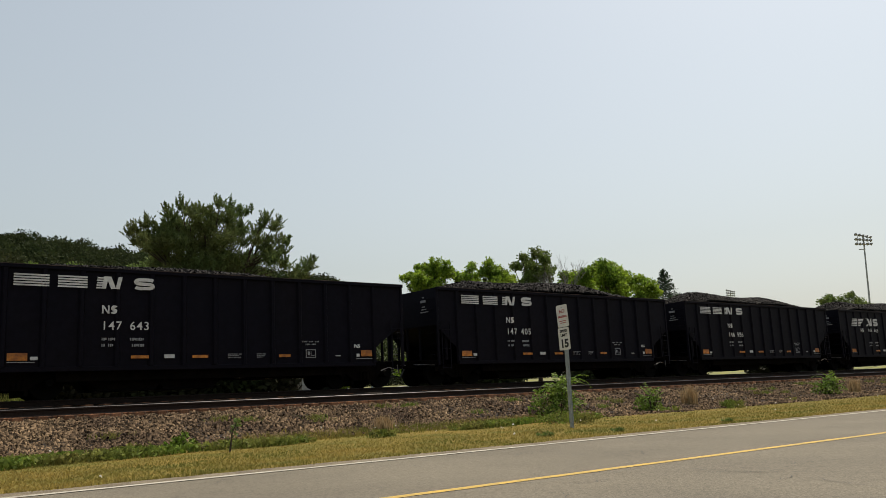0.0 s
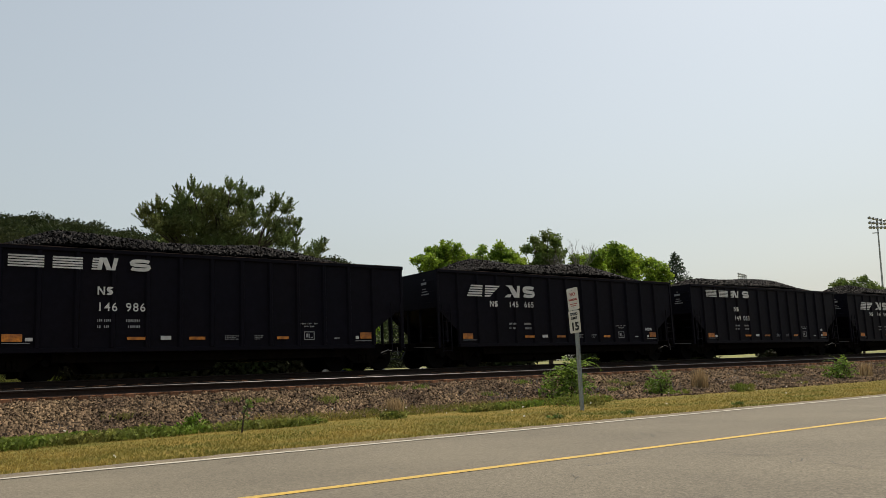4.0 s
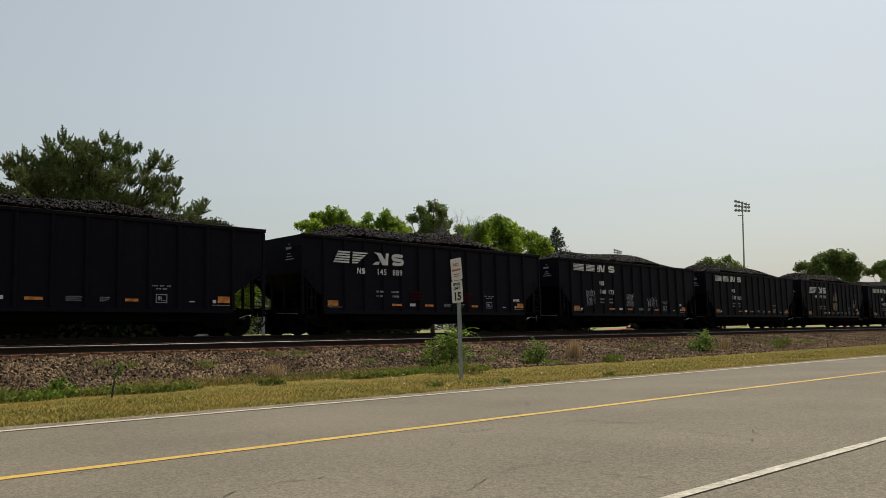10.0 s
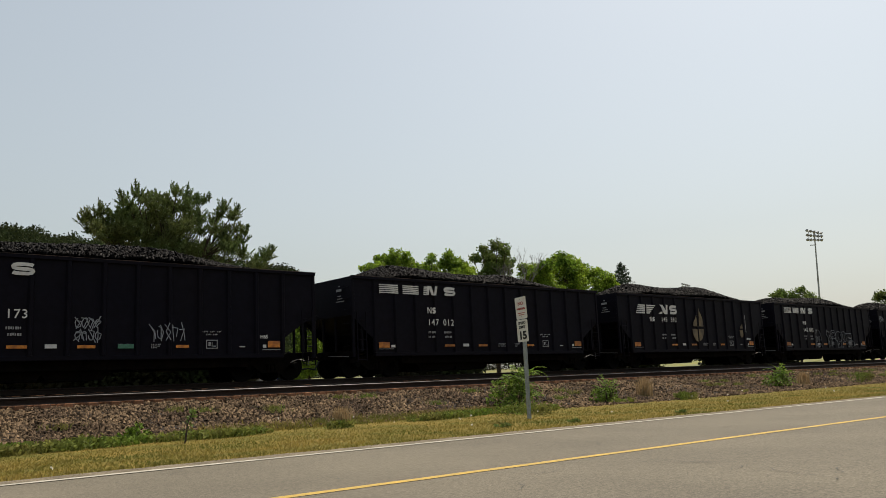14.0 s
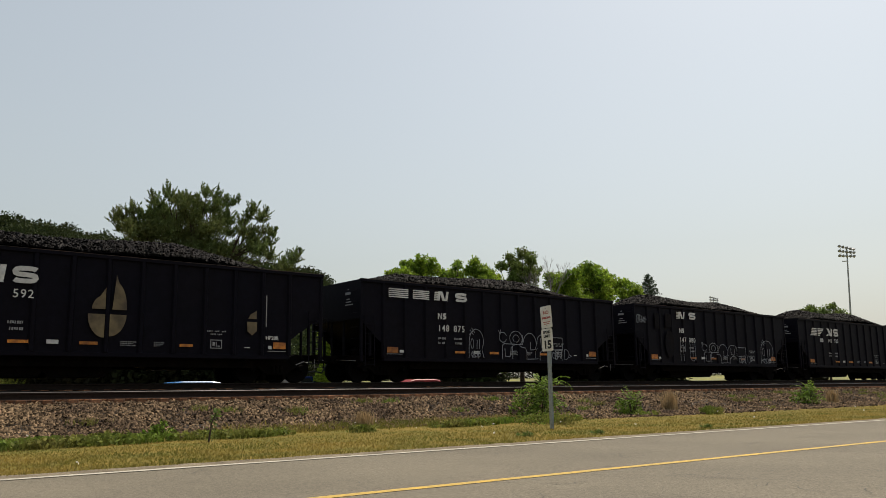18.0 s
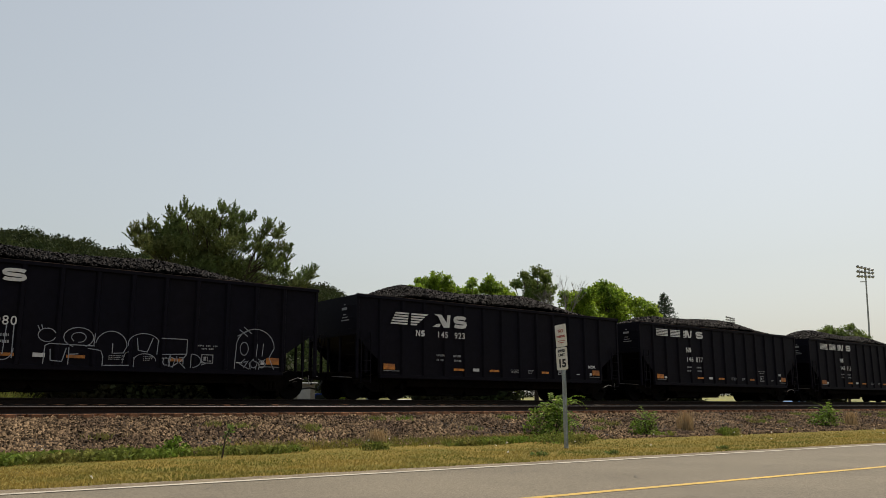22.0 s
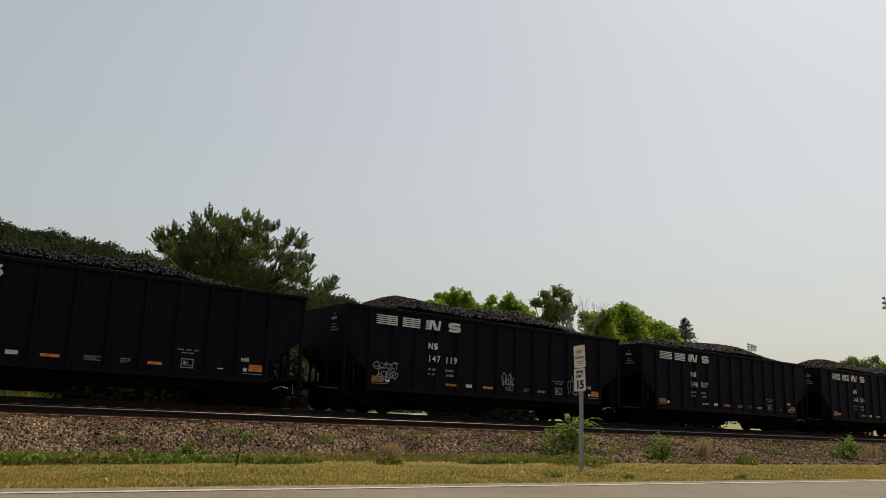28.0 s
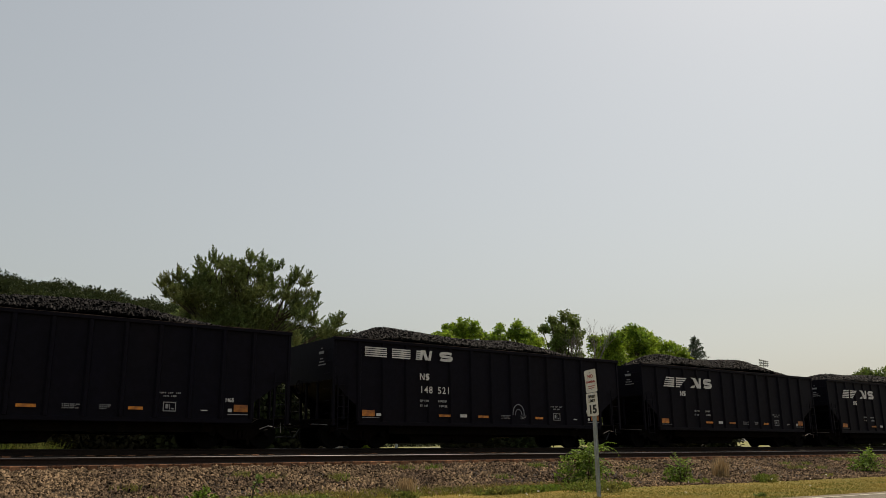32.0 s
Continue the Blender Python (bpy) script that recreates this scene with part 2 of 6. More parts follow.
def text_mesh(name, words, size, mat, bold=0.0):
    """Flat lettering in x and z, facing -y, its lower left corner at the origin."""
    cu = bpy.data.curves.new(name, "FONT")
    cu.body, cu.size, cu.offset, cu.resolution_u, cu.extrude = words, size, bold, 3, 0.002
    ob = bpy.data.objects.new(name, cu)
    scene.collection.objects.link(ob)
    me = bpy.data.meshes.new_from_object(ob.evaluated_get(bpy.context.evaluated_depsgraph_get()))
    bpy.data.objects.remove(ob)
    me.name = name
    me.transform(pose(0, 0, 0, 90))
    me.materials.clear()
    me.materials.append(mat)
    return me

# ---- ground, road, railway bed ----


def strip(name, section, xs, mat, label, category, wobble=0.0, kind="structure"):
    """A sheet of ground that keeps one section (y, z) along x."""
    verts, faces = [], []
    rng = random.Random(7)
    for x in xs:
        for i, (y, z) in enumerate(section):
            verts.append((x, y, z + (rng.uniform(-wobble, wobble) if 0 < i < len(section) - 1 else 0)))
    n = len(section)
    for i in range(len(xs) - 1):
        for j in range(n - 1):
            faces.append((i * n + j, (i + 1) * n + j, (i + 1) * n + j + 1, i * n + j + 1))
    return tagged(new(name, mesh_from(name, verts, faces, mat)), label, category, kind=kind)


FAR_X = [-2600, -900, -300, -120, -60, -30] + [i * 4 for i in range(-5, 35)] + [160, 220, 320, 500, 1000, 2600]
strip("ground", [(-2600, 0.0), (-60, 0.0), (-3, -0.08), (0.9, -0.03), (9.95, -0.03), (10.3, -0.015), (12.5, -0.008), (14.6, 0.005), (16.4, 0.03), (30.5, 0.05), (34, 0.06), (35.6, 0.12), (41.4, 0.12), (45, 0.3), (58, 0.45), (68, 0.8), (80, 1.2), (110, 1.5), (2600, 1.5)],
      FAR_X, M_SOIL, "mown verge of dry grass and soil running beside the road", "ground")
ROAD_Y0, ROAD_Y1, ROAD_TURN = 1.1, 10.0, -2.49     # the road draws off from the railway by this turn
WHITE_FAR, YELLOW, WHITE_NEAR = 9.547, 5.950, 2.31


def build_road():
    verts, faces, n = [], [], 0
    rng = random.Random(3)
    xs = [-140, -100, -40] + [i * 0.7 for i in range(-14, 160)] + [130, 200, 600]
    for x in xs:
        e0, e1 = ROAD_Y0 + rng.uniform(-0.05, 0.05), ROAD_Y1 + rng.uniform(-0.05, 0.07)
        verts += [(x, e0, -0.06), (x, e0, -0.004), (x, 5.95, 0.0), (x, e1, -0.004), (x, e1, -0.06)]
    for i in range(len(xs) - 1):
        for j in range(4):
            a = i * 5 + j
            faces.append((a, a + 5, a + 6, a + 1))
    road = tagged(new("road", mesh_from("road", verts, faces, M_ASPHALT)), "two-lane grey asphalt road with worn surface and fine cracks", "road", kind="structure")
    road.matrix_basis = pose(0, 0, 0, 0, 0, ROAD_TURN)
    for name, y, w, mat, label in (("edge_line", WHITE_FAR, 0.155, M_WHITE_LINE, "faded white edge line painted on the road"), ("edge_line", WHITE_NEAR, 0.08, M_WHITE_LINE, "faded white edge line painted on the road"),
                                   ("centre_line", YELLOW, 0.135, M_YELLOW_LINE, "solid yellow centre line painted on the road")):
        vs, fs = [], []
        for i, x in enumerate([-140, -100] + [k * 0.5 for k in range(-40, 220)] + [200, 600]):
            a, b = w / 2 + rng.uniform(-0.006, 0.006), w / 2 + rng.uniform(-0.006, 0.006)
            vs += [(x, y - a, 0.004), (x, y + b, 0.004)]
            if i:
                k = 2 * i
                fs.append((k - 2, k, k + 1, k - 1))
        tagged(new(name, mesh_from(name, vs, fs, mat)), label, "road marking", kind="structure").matrix_basis = pose(0, 0, 0, 0, 0, ROAD_TURN)
    vs, fs = [], []
    for i in range(500):
        x = -20 + i * 0.25
        k = len(vs)
        vs += [(x, 9.66 + rng.uniform(-0.03, 0.03), 0.002), (x, 10.06 + rng.uniform(-0.05, 0.06), 0.002)]
        if i:
            fs.append((k - 2, k, k + 1, k - 1))
    tagged(new("gravel_shoulder", mesh_from("gravel_shoulder", vs, fs, M_SHOULDER)), "narrow pale gravel shoulder at the edge of the road", "shoulder", kind="structure").matrix_basis = pose(0, 0, 0, 0, 0, ROAD_TURN)
    # fine cracks wander over both lanes
    vs, fs = [], []
    for k in range(90):
        x, y = (rng.uniform(1.5, 14) if k % 2 else rng.uniform(3, 50)), rng.uniform(2.4, 9.2)
        h = rng.choice((0.0, 0.2, 1.3, 1.7, 3.0)) + rng.uniform(-0.3, 0.3)
        turn = h
        for i in range(rng.randint(5, 17)):
            w = rng.uniform(0.003, 0.010)
            turn += rng.uniform(-0.08, 0.08)
            h = turn + rng.uniform(-0.9, 0.9)
            step = rng.uniform(0.03, 0.11)
            x2, y2 = x + step * math.cos(h), y + step * math.sin(h)
            if not 2.3 < y2 < 9.3:
                break
            k = len(vs)
            nx, ny = -math.sin(h) * w / 2, math.cos(h) * w / 2
            vs += [(x + nx, y + ny, 0.0035), (x - nx, y - ny, 0.0035), (x2 - nx, y2 - ny, 0.0035), (x2 + nx, y2 + ny, 0.0035)]
            fs.append((k, k + 1, k + 2, k + 3))
            x, y = x2, y2
    tagged(new("road_cracks", mesh_from("road_cracks", vs, fs, M_CRACK)), "fine dark cracks wandering over the asphalt", "cracks", kind="stuff").matrix_basis = pose(0, 0, 0, 0, 0, ROAD_TURN)
    return road


build_road()
BED = [(15.85, -0.05), (15.9, 0.03), (17.0, 0.14), (18.0, 0.33), (19.0, 0.50), (19.85, 0.62), (20.4, 0.67), (23.2, 0.70), (24.0, 0.80), (24.28, 1.02), (27.2, 1.04), (28.0, 1.0), (30.4, 0.15), (30.5, -0.05)]
strip("ballast_bed", BED, [-900, -120, -40] + [i * 0.8 for i in range(-16, 130)] + [130, 300, 900], M_BALLAST_GAP_SHADE, "raised ballast bed carrying two railway tracks, coloured near black as the shade between its stones", "ballast", wobble=0.03)


def bed_height(y):
    for (y0, z0), (y1, z1) in zip(BED, BED[1:]):
        if y0 <= y <= y1:
            return z0 + (z1 - z0) * (y - y0) / (y1 - y0)
    return 0.0


NEAR_TRACK, FAR_TRACK = (21.42, 0.949), (25.60, 1.205)   # centre line, height of the rail heads
RAIL_FOOT = [(-0.07, 0.0), (0.07, 0.0), (0.07, 0.012), (0.015, 0.03), (0.010, 0.05), (0.010, 0.12), (0.036, 0.130), (0.036, 0.163), (-0.036, 0.163), (-0.036, 0.130), (-0.010, 0.12), (-0.010, 0.05), (-0.015, 0.03), (-0.07, 0.012)]


def rail_mesh(name, outline, x0, x1, mat):
    vs = [(x0, y, z) for y, z in outline] + [(x1, y, z) for y, z in outline]
    n = len(outline)
    fs = [(i, (i + 1) % n, n + (i + 1) % n, n + i) for i in range(n)] + [tuple(range(n))[::-1], tuple(range(n, 2 * n))]
    me = mesh_from(name, vs, fs, mat)
    return me


RAIL = rail_mesh("rail", RAIL_FOOT, -900, 900, M_RAIL)
HEAD = rail_mesh("rail_head", [(-0.036, 0.164), (0.036, 0.164), (0.036, 0.167), (0.026, 0.1765), (0.0, 0.179), (-0.026, 0.1765), (-0.036, 0.167)], -900, 900, M_RAIL_TOP)
TRACKS = []
for _y, _z in (NEAR_TRACK, FAR_TRACK):
    track = thing("railway_track", pose(0, _y, _z - 0.179), "steel railway track with rusty rails on wooden ties", "track", "parallel tracks", "structure")
    TRACKS.append(track)
    for side in (-0.7175, 0.7175):
        rail = part("rail", RAIL, M_RAIL, track, "rust-brown steel rail")
        rail.location = (0, side, 0)
        part("rail_head", HEAD, M_RAIL_TOP, rail, "worn bright running surface")

# ---- distance: wooded hill ----
RIDGE = [(-60, 3.0), (-30, 8.0), (-10, 11.5), (5, 12.0), (10, 11.2), (11.8, 11.25), (13, 10.85), (14, 11.0), (15.5, 10.75), (17.5, 10.4), (19, 10.3), (25, 9.4), (28, 8.9), (31.2, 8.5), (32.5, 7.4), (36, 5.0), (44, 2.5), (56, 0.5)]


def ridge(az):
    for (a0, e0), (a1, e1) in zip(RIDGE, RIDGE[1:]):
        if a0 <= az <= a1:
            return e0 + (e1 - e0) * (az - a0) / (a1 - a0)
    return 0.3


def hill_height(az, r):
    """The ground under the woods; the crowns stand about sixteen metres over it."""
    top = max(2.0, 560 * math.tan(radians(ridge(az))) - 16.5)
    s = min(1.0, max(0.0, (r - 190) / 370))
    s = s * s * (3 - 2 * s)
    back = max(0.0, 1 - max(0.0, r - 560) / 700)
    return 0.4 + top * s * (back if r > 560 else 1)


def build_hill():
    vs, fs = [], []
    azs = [a * 2 - 60 for a in range(59)]
    rs = [170, 190, 230, 280, 330, 380, 430, 480, 520, 560, 640, 800, 1000, 1250]
    for a in azs:
        for r in rs:
            vs.append((r * math.sin(radians(a)), r * math.cos(radians(a)), hill_height(a, r) + (noise.noise((a * 0.3, r * 0.02, 0)) * 5 if 200 < r < 1200 else -0.6 if r in (170, 1250) else 0)))
    n = len(rs)
    for i in range(len(azs) - 1):
        for j in range(n - 1):
            fs.append((i * n + j, i * n + j + 1, (i + 1) * n + j + 1, (i + 1) * n + j))
    tagged(new("hill", mesh_from("hill", vs, fs, M_HILL, True)), "long low hill covered in woods behind the railway", "hill", kind="structure")


build_hill()


def kite_mesh(name, c, d, s, length, width, mat):
    """Kite-shaped blades at the centres c, along d, across s."""
    n = len(c)
    k, w = np.asarray(length).reshape(-1, 1), np.asarray(width).reshape(-1, 1) * 0.5
    v = np.stack([c - d * k * 0.5, c + s * w - d * k * 0.02, c + d * k * 0.5, c - s * w - d * k * 0.02], 1).reshape(-1, 3)
    me = bpy.data.meshes.new(name)
    me.vertices.add(4 * n)
    me.vertices.foreach_set("co", v.ravel())
    me.loops.add(4 * n)
    me.loops.foreach_set("vertex_index", np.arange(4 * n))
    me.polygons.add(n)
    me.polygons.foreach_set("loop_start", np.arange(0, 4 * n, 4))
    me.polygons.foreach_set("loop_total", np.full(n, 4))
    me.materials.append(mat)
    me.update(calc_edges=True)
    return me


def unit(v):
    return v / (np.linalg.norm(v, axis=-1, keepdims=True) + 1e-9)


def leaf_mesh(name, centres, outward, size, mat, rng, slim=0.6, droop=0.0, lift=0.4):
    """Many small leaves: a kite-shaped blade at each centre, turned at random about its outward way."""
    n = len(centres)
    d = rng.normal(size=(n, 3)) * 0.75 + np.asarray(outward, float)
    d[:, 2] += lift - droop
    d = unit(d)
    s = unit(np.cross(d, rng.normal(size=(n, 3))))
    k = size * rng.uniform(0.6, 1.35, n)
    return kite_mesh(name, np.asarray(centres, float), d, s, k, k * slim, mat)


def build_woods():
    rng = np.random.default_rng(11)
    cs, outs = [], []
    for i in range(2300):
        az = rng.uniform(-30, 44) if i % 4 == 0 else rng.uniform(4, 36)
        r = 190 + 385 * math.sqrt(rng.uniform())
        if i % 7 == 0:
            r = rng.uniform(535, 575)
        x, y = r * math.sin(radians(az)), r * math.cos(radians(az))
        z = hill_height(az, r)
        if z < 2:
            continue
        rad = rng.uniform(3.4, 7.0)
        n = 150 if 6 < az < 34 else 30
        d = unit(rng.normal(size=(n, 3)))
        d[:, 2] = np.abs(d[:, 2]) * 1.1 - 0.15
        cs.append(np.array([x, y, z + rad * 0.7 + rng.uniform(-2.0, 3.6)]) + d * rad * rng.uniform(0.6, 1.1, (n, 1)))
        outs.append(d)
    tagged(new("hill_woods", leaf_mesh("hill_woods", np.concatenate(cs), np.concatenate(outs), 1.15, M_WOODS, rng, 0.9)), "dense dark-green deciduous woods covering the hill", "woods", kind="stuff")


build_woods()

# ---- trees ----


def at(az, dist, z=0.3):
    """A place by its turn from +y towards +x, as sighted from the verge, and its distance."""
    az, z = 0.9955 * az + 0.98, z - 0.0023 * dist
    return (dist * math.sin(radians(az)), dist * math.cos(radians(az)), z)


def limb_mesh(name, rods, mat):
    """Trunk and limbs as tapered five-sided rods (a, b, radius at a, radius at b)."""
    n, k = len(rods), 5
    a, b = np.array([r[0] for r in rods], float), np.array([r[1] for r in rods], float)
    r0, r1 = np.array([r[2] for r in rods]), np.array([r[3] for r in rods])
    d = unit(b - a)
    u = unit(np.cross(d, np.where(np.abs(d[:, 2:3]) < 0.9, [[0, 0, 1.0]], [[1.0, 0, 0]])))
    w = np.cross(d, u)
    t = np.arange(k) * 2 * math.pi / k
    ring = u[:, None] * np.cos(t)[None, :, None] + w[:, None] * np.sin(t)[None, :, None]
    v = np.stack([a[:, None] + ring * r0[:, None, None], b[:, None] + ring * r1[:, None, None]], 1).reshape(-1, 3)
    i = np.arange(k)
    quad = np.stack([i, (i + 1) % k, k + (i + 1) % k, k + i], 1)
    f = (np.arange(n)[:, None, None] * 2 * k + quad[None]).reshape(-1)
    me = bpy.data.meshes.new(name)
    me.vertices.add(len(v))
    me.vertices.foreach_set("co", v.ravel())
    me.loops.add(len(f))
    me.loops.foreach_set("vertex_index", f)
    me.polygons.add(n * k)
    me.polygons.foreach_set("loop_start", np.arange(0, len(f), 4))
    me.polygons.foreach_set("loop_total", np.full(n * k, 4))
    me.polygons.foreach_set("use_smooth", [True] * (n * k))
    me.materials.append(mat)
    me.update(calc_edges=True)
    return me


def sight(az, dist, z=0.0):
    """A place by its true turn from +y towards +x and its distance."""
    return (dist * math.sin(radians(az)), dist * math.cos(radians(az)), z)


def lobes_of(az, dist, base, rows):
    """Lobes of a crown, given by turn, height angle and radius, in the frame of a tree that faces the eye."""
    out = []
    for a, e, r in rows:
        x = dist * math.tan(radians(a - az))
        out.append((x, EYE[2] + math.hypot(dist, x) * math.tan(radians(e)) - base, r))
    return out


def broadleaf(az, dist, rows, seed, mat, label, leaf=0.17, puff=0.31, base=0.3, fill=13, thin=1.0):
    """A tree with a forked trunk; each lobe of its crown is a heap of small leafy puffs with gaps between them."""
    rng = np.random.default_rng(seed)
    tree = thing("deciduous_tree", pose(*sight(az, dist, base), 0, 0, -az), label, "tree", "trees behind the railway")
    lobes = lobes_of(az, dist, base, rows)
    xs, low, top = [q[0] for q in lobes], min(q[1] for q in lobes), max(q[1] for q in lobes)
    for i in range(fill):
        u = (i + 0.5) / fill
        lobes.append((min(xs) + (max(xs) - min(xs)) * ((i * 0.618) % 1.0), low * (0.25 + 0.72 * u), 0.075 * low + rng.uniform(0.1, 0.4)))
    mid = sum(xs) / len(xs)
    fork = Vector((mid * 0.4, 0, low * 0.4))
    rods = [((0, 0, -0.3), tuple(fork), 0.02 * top, 0.014 * top)]
    cs, outs = [], []
    for x, z, rad in lobes:
        c = np.array([x, rng.uniform(-1.3, 1.3), z])
        knee = fork.lerp(Vector(c), 0.5) + Vector((0, 0, 0.06 * top))
        rods.append((tuple(fork), tuple(knee), 0.008 * top, 0.005 * top))
        rods.append((tuple(knee), tuple(c), 0.005 * top, 0.002 * top))
        rad *= 1.2
        k = max(5, int(thin * 4.4 * (rad / puff) ** 2))
        for _ in range(k):
            d = unit(rng.normal(size=3))
            d[2] = d[2] * 0.85 + 0.12
            p = puff * rng.uniform(0.55, 1.15)
            q = c + d * max(0.0, rad - 0.6 * p) * rng.uniform(0.1, 1.0) ** 0.5
            if rng.uniform() < 0.3:
                rods.append((tuple(c), tuple(q), 0.02, 0.006))
            m = int(24 + 120 * p * p)
            e = unit(rng.normal(size=(m, 3)))
            cs.append(q + e * p * rng.uniform(0.3, 1.3, (m, 1)) * np.array([1, 1, 0.8]))
            outs.append(e * 0.7)
    part("trunk", limb_mesh("trunk", rods, M_BARK), M_BARK, tree, "grey-brown forked trunk")
    part("crown", leaf_mesh("crown", np.concatenate(cs), np.concatenate(outs), leaf, mat, rng, 0.7), mat, tree)
    return tree


GREEN, DUSKY = "leafy green deciduous tree standing behind the railway", "darker dense deciduous tree standing behind the railway"
broadleaf(37.9, 62, ((36.3, 8.0, 0.4), (36.8, 8.3, 0.5), (37.2, 8.75, 0.45), (37.8, 8.6, 0.6), (38.4, 8.95, 0.6), (39.0, 8.75, 0.5), (39.2, 8.2, 0.6), (38.2, 8.0, 1.0), (37.2, 7.8, 0.8)), 21, M_LEAF, GREEN)
broadleaf(40.6, 63, ((39.9, 8.1, 0.45), (40.45, 8.15, 0.5), (41.0, 8.85, 0.32), (40.95, 8.4, 0.38), (41.1, 8.0, 0.5), (40.3, 7.6, 0.8)), 22, M_LEAF, GREEN)
broadleaf(42.4, 62, ((42.15, 8.8, 0.45), (41.75, 8.3, 0.45), (42.5, 8.5, 0.5), (42.2, 8.0, 0.7), (43.1, 8.0, 0.5), (43.75, 7.8, 0.45), (42.9, 7.5, 0.9)), 23, M_LEAF, GREEN)
broadleaf(45.2, 66, ((43.9, 8.37, 0.50), (44.5, 8.97, 0.47), (45.0, 8.82, 0.56), (45.5, 9.17, 0.62), (46.1, 8.82, 0.62), (46.4, 8.32, 0.50), (44.8, 8.22, 0.78), (45.7, 8.12, 0.90), (46.0, 7.62, 0.67), (45.0, 7.52, 0.78)), 24, M_LEAF_DARK, DUSKY, thin=0.8)
broadleaf(48.2, 68, ((47.4, 7.75, 0.5), (47.9, 7.5, 0.7), (48.4, 7.4, 0.75), (48.8, 7.55, 0.65), (49.15, 7.85, 0.45), (49.5, 7.3, 0.8), (48.5, 6.9, 1.1), (47.6, 7.0, 0.9)), 25, M_LEAF, "leafy yellow-green deciduous tree standing behind the railway")
broadleaf(50.4, 70, ((49.55, 8.3, 0.38), (50.0, 8.15, 0.5), (50.5, 8.15, 0.55), (51.0, 7.9, 0.55), (51.4, 7.45, 0.6), (50.2, 7.5, 0.9), (49.9, 7.7, 0.6), (50.9, 7.0, 0.9)), 26, M_LEAF, GREEN)
broadleaf(52.4, 72, ((51.8, 6.9, 0.6), (52.2, 7.2, 0.5), (52.65, 7.0, 0.5), (53.1, 6.6, 0.55), (52.6, 6.3, 0.9), (53.4, 6.1, 0.5)), 27, M_LEAF, GREEN)
broadleaf(64.6, 112, ((63.5, 4.65, 0.55), (64.0, 4.70, 0.66), (65.2, 4.85, 0.61), (64.8, 4.40, 0.66), (65.5, 4.45, 0.55), (65.9, 4.20, 0.55), (64.4, 4.10, 1.32), (65.4, 4.00, 0.99)), 30, M_LEAF_DARK, GREEN, 0.26, 0.55, base=0.1)
broadleaf(71.4, 136, ((69.4, 4.05, 0.80), (69.9, 4.10, 0.90), (70.6, 4.45, 1.10), (71.3, 4.70, 1.00), (71.8, 4.70, 1.00), (72.3, 4.40, 1.10), (72.8, 3.90, 1.00), (71.6, 4.00, 2.00), (70.4, 3.70, 1.60), (72.4, 3.50, 1.50)), 31, M_LEAF_DARK, DUSKY, 0.32, 0.7, base=0.0)
broadleaf(74.4, 162, ((73.4, 3.55, 1.00), (73.9, 3.75, 1.20), (74.4, 3.85, 1.20), (75.0, 3.65, 1.20), (74.4, 3.25, 2.20)), 32, M_LEAF_DARK, DUSKY, 0.34, 0.8, base=0.0, fill=4)
broadleaf(76.5, 192, ((75.6, 3.1, 1.5), (76.2, 3.4, 1.6), (77.0, 3.4, 1.6), (77.6, 3.0, 1.6), (76.5, 2.8, 2.6)), 33, M_LEAF_DARK, DUSKY, 0.38, 0.9, base=0.0, fill=4)
# nearer trees at the foot of the hill
broadleaf(6.0, 51, ((3.2, 7.4, 1.2), (4.6, 8.0, 1.2), (6.0, 8.2, 1.3), (7.4, 8.0, 1.2), (8.6, 7.4, 1.1), (5.5, 6.8, 1.8)), 34, M_LEAF_DARK, DUSKY)
broadleaf(11.2, 51, ((9.6, 7.5, 1.0), (10.8, 8.0, 1.0), (12.0, 8.1, 1.0), (12.9, 7.8, 0.9), (11.4, 7.0, 1.6)), 35, M_LEAF_DARK, DUSKY)
broadleaf(15.3, 50.5, ((13.6, 7.9, 0.8), (14.4, 8.4, 0.8), (15.2, 8.6, 0.8), (16.3, 8.2, 0.8), (15.0, 7.5, 1.3)), 36, M_LEAF_DARK, DUSKY)
broadleaf(19.4, 58, ((18.4, 8.2, 1.0), (19.4, 8.8, 1.0), (20.4, 8.4, 1.0), (19.4, 7.6, 1.5)), 37, M_LEAF_DARK, DUSKY)
broadleaf(32.3, 60, ((31.6, 5.8, 0.8), (32.3, 6.3, 0.8), (33.0, 5.8, 0.8), (32.3, 5.2, 1.2)), 38, M_LEAF, GREEN)


